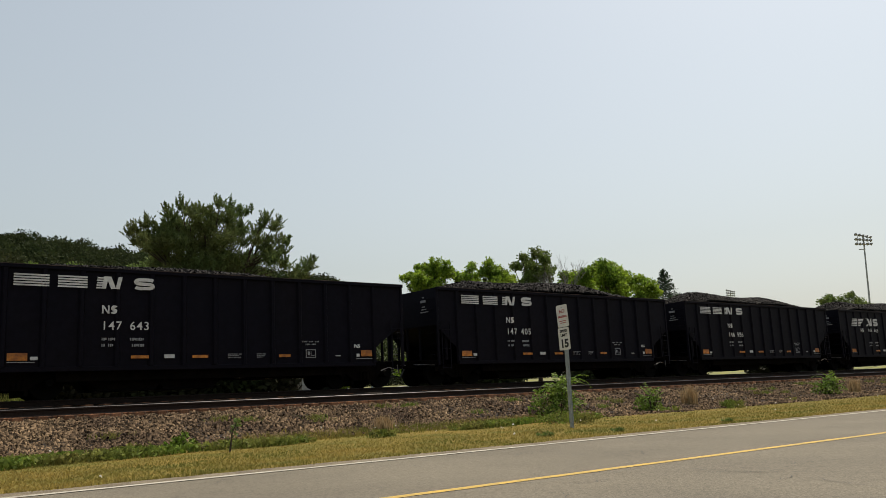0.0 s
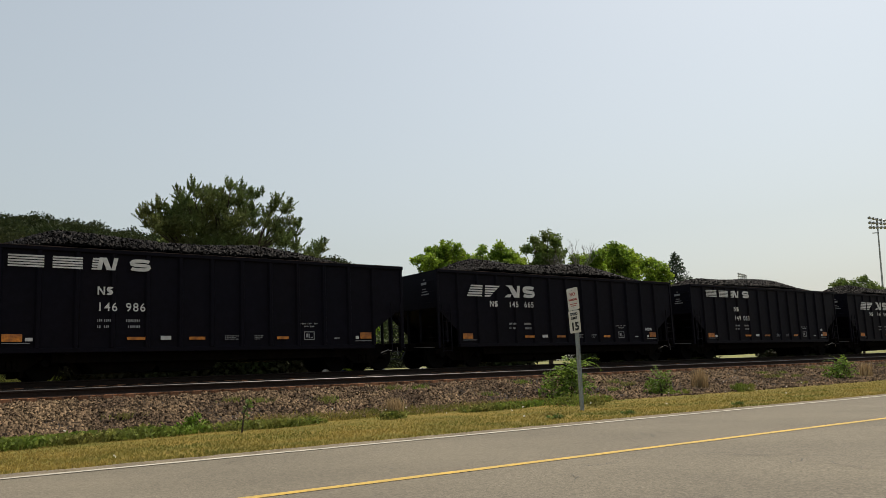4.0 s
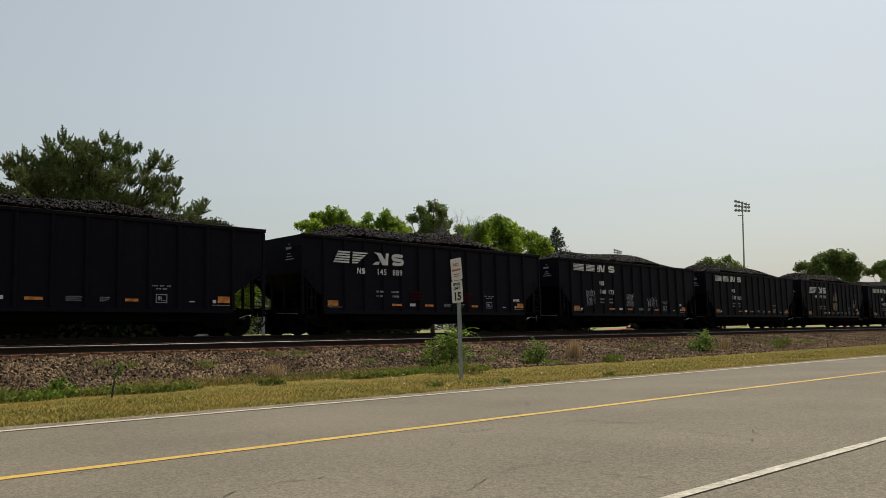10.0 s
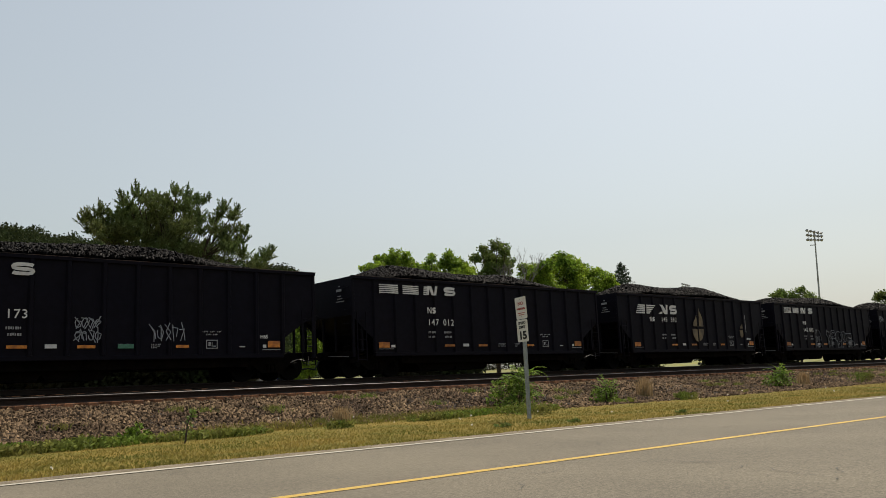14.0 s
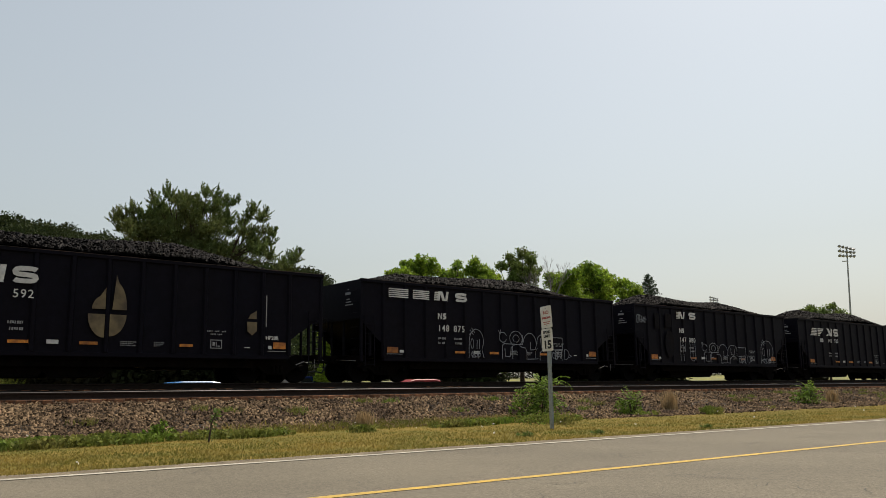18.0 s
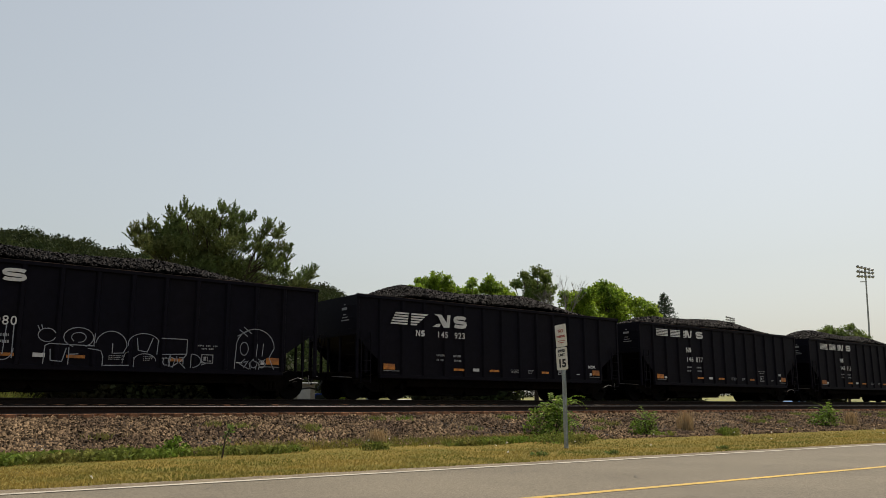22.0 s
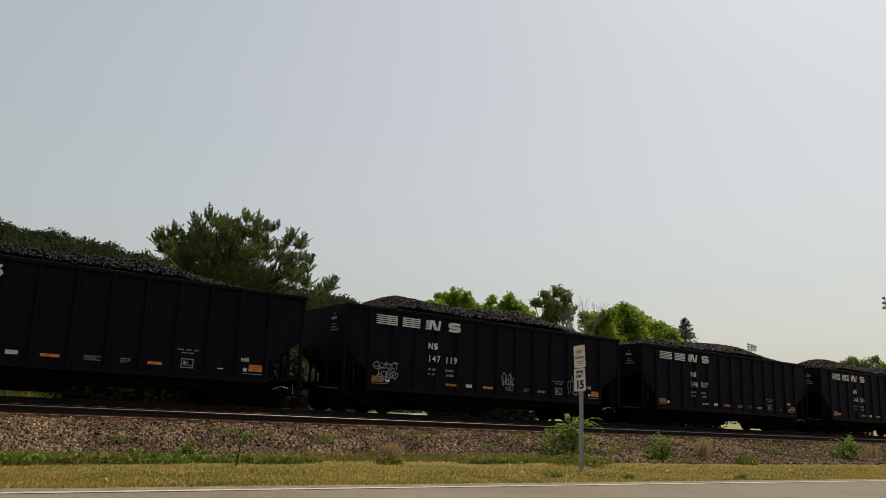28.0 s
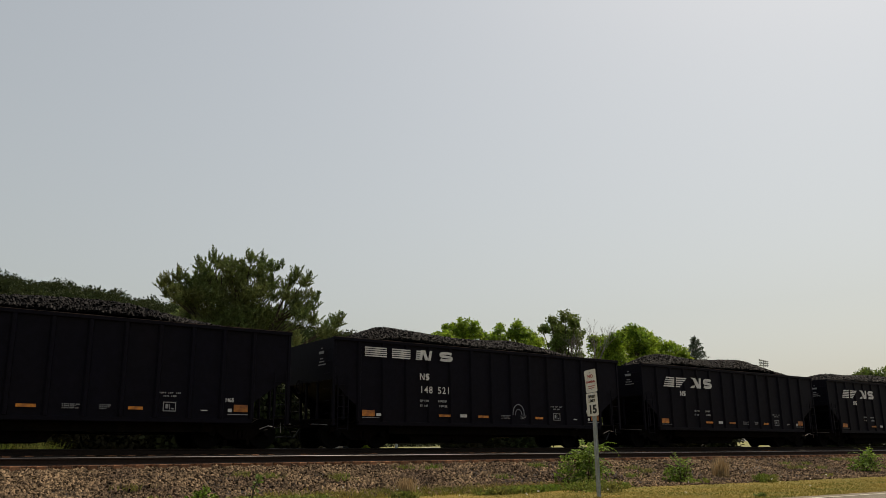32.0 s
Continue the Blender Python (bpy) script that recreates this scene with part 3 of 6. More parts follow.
def pine(az, dist, limbs, leaders, label, base=0.25):
    """A spreading pine: upswept limbs, each ending in lobes of short upright needle sprays, with sky between them."""
    rng = np.random.default_rng(41)
    tree = thing("pine_tree", pose(*sight(az, dist, base), 0, 0, -az), label, "tree", "trees behind the railway")
    rods = [((0, 0, -0.3), (0.2, 0, 5.0), 0.24, 0.16), ((0.2, 0, 5.0), (-0.3, 0, 10.8), 0.16, 0.04)]
    cs, outs, inner = [], [], []

    def spray(base_, way, length, fat=0.042, thick=230):
        rods.append((tuple(base_), tuple(base_ + way * length), 0.010, 0.004))
        k = int(thick * length)
        u = rng.uniform(0.0, 1.05, (k, 1))
        cs.append(base_ + way * length * u + rng.normal(size=(k, 3)) * fat * (1.15 - 0.8 * u))
        outs.append(np.repeat(way[None], k, 0))

    for rows in limbs:
        lobes = lobes_of(az, dist, base, rows)
        hub = Vector((sum(q[0] for q in lobes) / len(lobes) * 0.55, 0, sum(q[1] for q in lobes) / len(lobes) * 0.80))
        rods.append(((0.1, 0, hub.z * 0.7), tuple(hub), 0.10, 0.06))
        for x, z, rad in lobes:
            rad *= 1.15
            deep = rng.uniform(-1.4, 1.4) if rad > 0.35 else rng.uniform(-0.5, 0.5)
            c = np.array([x, deep, z])
            rods.append((tuple(hub), (x * 0.97, deep * 0.9, z - rad * 0.4), 0.05, 0.016))
            for _ in range(int(105 * rad * rad + 14)):
                d = unit(rng.normal(size=3))
                d[2] = d[2] * 0.8 + 0.1
                start = c + d * rad * rng.uniform(0.1, 0.85) - np.array([0, 0, 0.12])
                way = unit(d * 0.55 + np.array([0.12 * np.sign(x), 0, 1.0]) + rng.normal(size=3) * 0.32)
                spray(start, way, rng.uniform(0.22, 0.70), 0.030, 85)
            if rad >= 0.42:
                m = int(950 * rad * rad)
                d = unit(rng.normal(size=(m, 3)))
                inner.append(c + d * rad * rng.uniform(0.05, 0.85, (m, 1)) ** 0.6 * np.array([1, 1.2, 0.8]) - np.array([0, 0, 0.1]))
    for x, z, length in lobes_of(az, dist, base, leaders):
        foot = np.array([x, rng.uniform(-0.3, 0.3), z - length])
        way = unit(np.array([0.06 * np.sign(x), 0, 1.0]))
        spray(foot, way, length, 0.024, 150)
        for u in (0.35, 0.6, 0.8):
            for side in (-1, 1):
                spray(foot + way * length * u, unit(np.array([0.8 * side, rng.uniform(-0.4, 0.4), 0.55])), 0.20 * (1.2 - u), 0.02, 160)
    inner = np.concatenate(inner)
    part("inner_foliage", leaf_mesh("inner_foliage", inner, rng.normal(size=inner.shape) * 0.5, 0.20, M_NEEDLE, rng, 0.26), M_NEEDLE, tree, "older needles close to the limbs")
    part("trunk", limb_mesh("trunk", rods, M_BARK), M_BARK, tree, "dark scaly trunk and upswept limbs")
    part("crown", leaf_mesh("crown", np.concatenate(cs), np.concatenate(outs), 0.165, M_NEEDLE, rng, 0.19, lift=0.15), M_NEEDLE, tree, "dark green needle sprays")


PINE_LIMBS = [
    ((17.85, 11.5, 0.28), (18.3, 11.6, 0.32), (18.9, 11.9, 0.32), (18.7, 11.3, 0.42), (19.3, 11.1, 0.55), (19.7, 11.7, 0.25), (18.25, 10.75, 0.22), (19.0, 10.4, 0.5), (19.6, 10.6, 0.6)),
    ((20.25, 12.8, 0.25), (20.6, 12.5, 0.34), (21.1, 13.0, 0.30), (20.9, 12.2, 0.45), (21.6, 12.75, 0.32), (22.1, 12.8, 0.32), (20.3, 11.7, 0.55), (21.4, 11.8, 0.7)),
    ((22.5, 12.75, 0.30), (23.0, 12.65, 0.30), (23.6, 13.05, 0.32), (23.4, 12.5, 0.45), (24.3, 13.1, 0.30), (24.2, 12.35, 0.5), (22.7, 11.8, 0.75), (22.2, 12.3, 0.45)),
    ((24.9, 12.75, 0.26), (25.4, 12.85, 0.22), (25.0, 12.1, 0.36), (24.5, 11.6, 0.55), (25.2, 11.55, 0.30)),
    ((26.1, 11.6, 0.26), (26.7, 12.35, 0.24), (26.4, 11.95, 0.28), (27.5, 12.2, 0.22), (27.2, 11.7, 0.28), (26.9, 11.1, 0.36), (27.4, 10.95, 0.30), (28.1, 10.9, 0.24), (27.9, 10.3, 0.30)),
    ((27.4, 10.3, 0.36), (26.7, 10.3, 0.45), (25.9, 10.6, 0.36), (25.8, 9.7, 0.7), (27.0, 9.5, 0.6), (28.0, 9.4, 0.40), (25.2, 10.7, 0.36)),
    ((20.1, 10.7, 0.9), (21.2, 10.6, 1.0), (22.7, 10.8, 1.1), (23.9, 10.8, 0.8), (20.0, 9.4, 1.1), (21.6, 9.2, 1.3), (23.3, 9.4, 1.3), (24.6, 9.5, 1.0)),
    ((20.2, 7.8, 1.4), (22.2, 7.6, 1.5), (24.2, 7.9, 1.4), (26.2, 8.2, 1.0), (19.9, 6.3, 1.4), (22.0, 6.0, 1.6), (24.4, 6.1, 1.5), (26.7, 6.7, 1.0)),
    ((28.9, 8.9, 0.24), (29.35, 9.1, 0.20), (29.8, 9.45, 0.18), (29.6, 9.1, 0.22), (29.3, 8.6, 0.34), (28.6, 8.4, 0.4)),
]
PINE_LEADERS = ((21.1, 14.1, 0.9), (20.1, 13.55, 0.6), (23.6, 14.0, 0.8), (24.35, 14.05, 0.85), (18.95, 12.65, 0.6), (25.75, 13.4, 0.6), (22.1, 13.4, 0.5), (22.6, 13.3, 0.4), (25.0, 13.4, 0.5), (26.8, 12.95, 0.5), (27.7, 12.75, 0.5), (29.95, 9.95, 0.35), (28.3, 11.35, 0.35), (23.0, 13.25, 0.35))
pine(23.0, 49.0, PINE_LIMBS, PINE_LEADERS, "wide dark-green pine with ragged upswept branches behind the railway")


def spruce(az, dist, height, width, label):
    rng = np.random.default_rng(51)
    tree = thing("spruce_tree", pose(*at(az, dist, 0.25)), label, "tree", "trees behind the railway")
    rods, cs, outs = [((0, 0, -0.3), (0, 0, height), 0.15, 0.02)], [], []
    for i in range(46):
        z = height * (0.2 + 0.79 * i / 46)
        for _ in range(7):
            a = rng.uniform(0, 2 * math.pi)
            ln = width * (1 - z / height) * rng.uniform(0.6, 1.1) + 0.12
            d = np.array([math.cos(a), math.sin(a), 0.25])
            rods.append(((0, 0, z), tuple(np.array([0, 0, z]) + d * ln), 0.02, 0.006))
            k = int(9 + 15 * ln)
            cs.append(np.array([0, 0, z]) + d * ln * rng.uniform(0.15, 1.05, (k, 1)) + rng.normal(size=(k, 3)) * 0.05)
            outs.append(np.repeat(d[None], k, 0))
    part("trunk", limb_mesh("trunk", rods, M_BARK), M_BARK, tree)
    part("crown", leaf_mesh("crown", np.concatenate(cs), np.concatenate(outs), 0.3, M_SPRUCE, rng, 0.2), M_SPRUCE, tree, "blue-green needle sprays")


spruce(53.2, 75, 10.9, 5.0, "slim dark spruce with a pointed top behind the railway")


def bare_tree(az, dist, height, seed):
    """A dead tree: forked pale twigs and no leaves."""
    rng = random.Random(seed)
    tree = thing("bare_tree", pose(*at(az, dist, 0.25)), "thin leafless grey tree among the green crowns", "tree", "trees behind the railway")
    rods = []

    def grow(p, d, length, r, left):
        q = p + d * length
        rods.append((tuple(p), tuple(q), r, r * 0.7))
        for _ in range(3 if left else 0):
            grow(q, (d + Vector((rng.uniform(-0.6, 0.6), rng.uniform(-0.6, 0.6), rng.uniform(-0.1, 0.5)))).normalized(), length * rng.uniform(0.5, 0.72), r * 0.6, left - 1)

    grow(Vector((0, 0, -0.3)), Vector((0, 0, 1)), height * 0.45, 0.085, 5)
    part("trunk", limb_mesh("trunk", rods, M_TWIG), M_TWIG, tree, "bare forked twigs")


bare_tree(45.95, 65, 10.2, 7)

# ---- floodlight masts ----


def mast(az, dist, height, head=1.0, lean=2.0):
    m = thing("floodlight_mast", pose(*at(az - math.degrees(height * math.radians(lean) / dist), dist, 0.3)) @ pose(0, 0, 0, 0, 0, -az) @ pose(0, 0, 0, 0, lean, 0), "tall grey steel floodlight mast of a sports ground", "floodlight mast", "sports ground floodlights")
    part("pole", add_tube(bmesh.new(), (0, 0, -0.3), (0, 0, height - 0.2), 0.27, 10, 0.14), M_MAST, m)
    part("service_bracket", box(-1.0 * head, 0.2, -0.12, 0.12, height - 3.05 * head, height - 2.9 * head), M_MAST, m, "small bracket below the lamps")
    w = 1.75 * head
    for x in (-0.62 * w, 0.0, 0.62 * w):
        part("upright", box(x * 0.85 - 0.15 * head - 0.06, x * 0.85 - 0.15 * head + 0.06, -0.06, 0.06, height - 2.15 * head, height - 0.2 * head), M_MAST, m)
    for i, (tilt, lift) in enumerate(((1, -2.0), (5, -1.15), (11, -0.35))):
        bar = part("crossarm", box(-w, w, -0.07, 0.07, -0.07, 0.07), M_MAST, m)
        bar.matrix_basis = pose(-0.15 * head, 0, height + lift * head, 0, tilt, 32)
        for j in range(5):
            x = -w + 0.2 + j * (2 * w - 0.4) / 4
            bm = bmesh.new()
            bmesh.ops.create_cone(bm, cap_ends=True, segments=10, radius1=0.33 * head, radius2=0.13, depth=0.5, matrix=Matrix.Translation((x, -0.34, 0.12)) @ pose(0, 0, 0, 68, 0, 14 * (j - 2) + 6 * (i - 1)))
            add_box(bm, x - 0.05, x + 0.05, -0.28, -0.02, -0.05, 0.10)
            part("floodlight", bm, M_LAMP, bar)


mast(65.56, 205, 32.0, 1.12)
mast(57.34, 300, 32.2, 0.95)
mast(75.3, 300, 32.0)

# ---- road sign ----
SIGN_X, SIGN_Y = 13.38, 12.46


def build_sign():
    sign = thing("road_sign", pose(SIGN_X, SIGN_Y, 0.0), "two small white traffic plates on a steel post in the grass", "road sign")
    bm = bmesh.new()
    # a channel-shaped post, open to the back
    for b in ((-0.006, 0.006, -0.030, 0.030), (-0.006, 0.030, -0.036, -0.028), (-0.006, 0.030, 0.028, 0.036), (0.024, 0.030, -0.055, -0.030), (0.024, 0.030, 0.030, 0.055)):
        add_box(bm, *b, -0.5, 2.61)
    part("post", bm, M_POST, sign, "galvanised steel channel post")
    for z, tilt, name in ((2.155, 4.0, "no parking"), (1.655, 2.0, "speed limit")):
        plate = part("plate", add_prism(bmesh.new(), plate_outline(0.325, 0.485, 0.03), -0.0015, 0.0015), M_PLATE, sign, "white %s plate" % name)
        plate.matrix_basis = pose(-0.016, 0, z, -tilt, 0, 0) @ pose(0, 0, 0, 0, 0, -90)
        if name == "no parking":
            rows = (("NO", 0.10, 0.31, M_RED), ("PARKING", 0.060, 0.205, M_RED))
            bars = ((0.10, 0.13, 0.2, 0.016), (0.13, 0.09, 0.16, 0.016))
            for x, zz, w, h in bars:
                part("writing", box(-w / 2, w / 2, -0.0045, -0.0020, zz - h / 2, zz + h / 2), M_RED, plate)
        else:
            rows = (("SPEED", 0.078, 0.385, M_BLACK), ("LIMIT", 0.078, 0.295, M_BLACK), ("15", 0.24, 0.06, M_BLACK))
        for words, size, zz, mat in rows:
            me = text_mesh("writing", words, size, mat, 0.010 if words == "15" else 0.003)
            w = max(v.co.x for v in me.vertices)
            t = part("writing", me, mat, plate)
            t.location = (-w / 2, -0.0045, zz)
        for zz in (0.06, 0.43):
            bolt = bmesh.new()
            bmesh.ops.create_uvsphere(bolt, u_segments=8, v_segments=5, radius=0.012)
            part("bolt", bolt, M_POST, plate).location = (0.0, -0.004, zz)
    return sign


def plate_outline(w, h, r):
    """A plate with rounded corners, standing on its lower edge."""
    pts = []
    for cx, cz, a0 in ((w / 2 - r, r, -90), (w / 2 - r, h - r, 0), (-w / 2 + r, h - r, 90), (-w / 2 + r, r, 180)):
        pts += [(cx + r * math.cos(radians(a0 + k * 30)), cz + r * math.sin(radians(a0 + k * 30))) for k in range(4)]
    return pts


build_sign()

# ---- plants along the verge ----


def blades(name, spots, height, width, mat, rng, lean=0.5):
    """Upright grass blades, one bent strip of two faces at each spot."""
    n = len(spots)
    p = np.asarray(spots, float)
    a = rng.uniform(0, 2 * math.pi, n)
    side = np.stack([np.cos(a), np.sin(a), 0 * a], 1)
    h = height * rng.uniform(0.45, 1.25, n)
    tip = np.stack([rng.normal(size=n) * lean, rng.normal(size=n) * lean, np.ones(n)], 1) * h[:, None]
    w = (width * rng.uniform(0.6, 1.3, n))[:, None] * side * 0.5
    mid = p + tip * np.array([0.35, 0.35, 0.6])
    v = np.stack([p - w, p + w, mid + w * 0.8, mid - w * 0.8, p + tip], 1).reshape(-1, 3)
    b = np.arange(n)[:, None] * 5
    quads, tris = b + np.array([0, 1, 2, 3]), b + np.array([3, 2, 4])
    me = bpy.data.meshes.new(name)
    me.vertices.add(5 * n)
    me.vertices.foreach_set("co", v.ravel())
    loops = np.concatenate([quads, tris], 1).ravel()
    me.loops.add(len(loops))
    me.loops.foreach_set("vertex_index", loops)
    me.polygons.add(2 * n)
    start = (np.arange(n)[:, None] * 7 + np.array([0, 4])).ravel()
    me.polygons.foreach_set("loop_start", start)
    me.polygons.foreach_set("loop_total", np.tile([4, 3], n))
    me.materials.append(mat)
    me.update(calc_edges=True)
    return me


def spread_spots(rng, n, x0, x1, y0, y1, z, power=1.6):
    """Spots that thin out with distance along x."""
    x = x0 + (x1 - x0) * rng.uniform(size=n) ** power
    u = rng.uniform(size=n)
    low = y0 - 0.0435 * x if y0 < 12 else y0
    y = low + (y1 - low) * u
    return np.stack([x, y, z(x, y) if callable(z) else np.full(n, z)], 1)


def build_verge():
    rng = np.random.default_rng(61)
    s = spread_spots(rng, 130000, -2, 80, 9.95, 15.2, -0.01, 1.8)
    s = s[rng.uniform(size=len(s)) < np.clip((s[:, 1] + 0.0435 * s[:, 0] - 9.85) / 0.7, 0.15, 1)]
    tagged(new("mown_grass", blades("mown_grass", s, 0.036, 0.013, M_DRY, rng, 0.8)), "short dry yellow-green mown grass on the verge", "grass", kind="stuff")
    n = 4500
    x = -2 + 60 * rng.uniform(size=n) ** 1.7
    s = np.stack([x, 10.08 - 0.0435 * x + np.abs(rng.normal(size=n)) * 0.12, np.full(n, -0.01)], 1)
    tagged(new("edge_grass", blades("edge_grass", s, 0.055, 0.014, M_DRY, rng, 0.7)), "uneven fringe of grass hanging over the road edge", "grass", kind="stuff")
    # a ragged strip of taller green weeds at the foot of the stones
    s = spread_spots(rng, 90000, -2, 80, 13.0, 17.4, 0.0)
    keep = np.array([noise.noise((x * 0.55, y * 0.9, 3.0)) * 1.0 + 0.55 - abs(y - 14.75 - 0.045 * max(0.0, x - 6.0) + 0.5 * noise.noise((x * 0.3, 0, 0))) * 0.52 - 0.55 * min(1.0, max(0.0, 1.25 - abs(x - 10.2) / 3.2)) - 0.42 * min(1.0, max(0.0, (x - 16.0) / 4.0)) for x, y, _ in s])
    s, keep = s[keep > 0.36], keep[keep > 0.36]
    s[:, 2] = np.array([bed_height(y) for y in s[:, 1]])
    tagged(new("weeds", blades("weeds", s, 0.145, 0.017, M_WEED, rng, 0.65)), "ragged strip of green weeds at the foot of the ballast", "weeds", kind="stuff")
    n = 5000
    f = np.stack([rng.uniform(7.5, 17, n), rng.normal(15.9, 0.35, n), np.full(n, 0.0)], 1)
    f[:, 2] = np.array([max(0.0, bed_height(y)) for y in f[:, 1]])
    tagged(new("dead_grass", blades("dead_grass", f, 0.13, 0.018, M_DRY, rng, 0.6)), "low fringe of dead brown grass at the foot of the stones", "grass", kind="stuff")
    pick = s[rng.integers(0, len(s), 7000)]
    c = pick + np.stack([rng.normal(size=7000) * 0.05, rng.normal(size=7000) * 0.05, rng.uniform(0.03, 0.16, 7000)], 1)
    tagged(new("weed_leaves", leaf_mesh("weed_leaves", c, rng.normal(size=c.shape), 0.09, M_WEED, rng)), "low broad-leaved weeds among the grass", "weeds", kind="stuff")
    n = 24
    c = np.stack([rng.uniform(2, 26, n), rng.choice([12.0, 15.2], n) + rng.normal(size=n) * 0.9, rng.uniform(0.05, 0.3, n)], 1)
    c = np.repeat(c, 3, 0) + rng.normal(size=(3 * n, 3)) * 0.01
    tagged(new("white_flowers", leaf_mesh("white_flowers", c, rng.normal(size=c.shape), 0.03, M_FLOWER, rng, 1.0)), "scattered small white wild flowers", "flowers", kind="stuff")
    # sparse tufts on the stones
    spots = [(rng.uniform(4, 50), rng.uniform(17.2, 19.3)) for _ in range(34)]
    s = np.array([(x + rng.normal() * 0.16, y + rng.normal() * 0.10, bed_height(y)) for x, y in spots for _ in range(90)])
    tagged(new("ballast_weeds", blades("ballast_weeds", s, 0.15, 0.016, M_WEED, rng, 0.7)), "sparse green tufts growing out of the stones", "weeds", kind="stuff")


build_verge()


def bush(az, dist, z, height, width, seed, mat, label, leaves=2600, size=0.085, spiky=0.0):
    """A low clump of thin stems covered in small leaves."""
    rng = np.random.default_rng(seed)
    b = thing("bush", pose(*at(az, dist, z)), label, "bush", "bushes beside the railway")
    cs, outs = [], []
    stems = 16
    for i in range(stems):
        a, r = rng.uniform(0, 2 * math.pi), math.sqrt(rng.uniform(0.02, 1)) * width / 2
        h = height * (1.0 - 0.45 * (2 * r / width) ** 2) * rng.uniform(0.7, 1.05)
        tip = np.array([r * math.cos(a), r * math.sin(a), h])
        root = tip * np.array([0.25, 0.25, 0])
        part("stem", limb_mesh("stem", [(tuple(root), tuple(tip * 0.93), 0.009 * min(1.0, height), 0.003)], M_BARK), M_BARK, b)
        k = leaves // stems
        u = rng.uniform(0.15, 1.06, (k, 1)) ** 0.8
        cs.append(root + (tip - root) * u + rng.normal(size=(k, 3)) * width * 0.10 * (1.25 - u))
        outs.append(np.repeat((tip - root)[None] / height, k, 0) * (0.4 + spiky))
    part("foliage", leaf_mesh("foliage", np.concatenate(cs), np.concatenate(outs), size, mat, rng, 0.45), mat, b)
    return b


def frond_bush(az, dist, z, height, width, seed, label, fronds=30, leaflet=0.12, skirt=1200, lean=0.0, length=0.62):
    """A suckering bush of feathered fronds: each arches out from a stem and bears leaflets in pairs; small leaves crowd its foot."""
    rng = np.random.default_rng(seed)
    b = thing("bush", pose(*sight(az, dist, z), 0, 0, -az), label, "bush", "bushes beside the railway")
    c, d, s, k = [], [], [], []
    tops = []
    for i in range(7):
        a = rng.uniform(0, 2 * math.pi)
        tip = np.array([width * 0.24 * math.cos(a) + lean * 0.3, width * 0.24 * math.sin(a), height * rng.uniform(0.55, 0.78)])
        root = tip * np.array([0.2, 0.2, 0])
        tops.append((root, tip))
        part("stem", limb_mesh("stem", [(tuple(root), tuple(tip), 0.016, 0.007)], M_BARK), M_BARK, b)
    for i in range(fronds):
        root, tip = tops[i % len(tops)]
        u = rng.uniform(0.35, 1.0)
        p = root + (tip - root) * u
        a = rng.uniform(0, 2 * math.pi)
        out = np.array([math.cos(a), math.sin(a), 0.0])
        way = unit(out * rng.uniform(0.35, 1.0) + np.array([lean * 0.35, 0, rng.uniform(0.5, 1.15) if u > 0.7 else 0.45]))
        ln = length * rng.uniform(0.65, 1.15)
        n = max(6, int(ln / (leaflet * 0.42)))
        rods = []
        for j in range(n):
            q = p + way * ln / n
            rods.append((tuple(p), tuple(q), 0.006, 0.004))
            side = unit(np.cross(way, np.array([0, 0, 1.0])) + rng.normal(size=3) * 0.12)
            for sign in (-1, 1):
                blade = unit(side * sign + way * 0.55 + np.array([0, 0, rng.uniform(-0.35, 0.1)]))
                size = leaflet * (1.0 - 0.45 * abs(j / n - 0.4)) * rng.uniform(0.8, 1.15)
                c.append(q + blade * size * 0.5)
                d.append(blade)
                s.append(unit(np.cross(blade, unit(np.cross(way, side)) + rng.normal(size=3) * 0.3)))
                k.append(size)
            p = q
            way = unit(way + np.array([0, 0, -0.11 * ln / 0.6]))
        part("frond_stalk", limb_mesh("frond_stalk", rods, M_BUSH), M_BUSH, b)
    k = np.array(k)
    part("fronds", kite_mesh("fronds", np.array(c), np.array(d), np.array(s), k, k * 0.40, M_BUSH), M_BUSH, b, "feathered pale-tipped fronds")
    h = rng.uniform(0.02, 1.0, skirt) ** 1.3 * 0.58 * height
    a, r = rng.uniform(0, 2 * math.pi, skirt), np.sqrt(rng.uniform(0, 1, skirt)) * width * 0.47
    r *= np.clip(1.15 - 0.75 * h / height, 0.2, 1.0)
    low = np.stack([r * np.cos(a) - 0.12 * width, r * np.sin(a), h], 1)
    part("foliage", leaf_mesh("foliage", low, np.stack([np.cos(a), np.sin(a), 0 * a], 1) * 0.5, leaflet * 0.85, M_BUSH, rng, 0.5), M_BUSH, b, "crowded lower leaves")
    return b


frond_bush(46.35, 23.4, 0.0, 1.46, 1.5, 71, "tall feathery green bush growing beside the sign post", 58, 0.12, 1000, 0.35, 0.72)
frond_bush(52.4, 26.3, 0.0, 0.85, 1.0, 72, "thin green bush at the foot of the stones", 20, 0.10, 800, 0.0, 0.42)
frond_bush(63.25, 37.0, 0.15, 0.80, 1.25, 73, "small spiky green bush beside the railway", 28, 0.15, 300, 0.0, 0.66)
bush(67.2, 42.0, 0.2, 0.5, 1.2, 74, M_WEED, "low green clump of weeds beside the railway", 700)
bush(56.6, 27.5, 0.02, 0.26, 1.1, 75, M_WEED, "low green clump of weeds beside the railway", 700)
bush(20.3, 16.9, 0.0, 0.42, 0.6, 76, M_BUSH, "low dark-green weed clump in the grass strip", 700, 0.07)
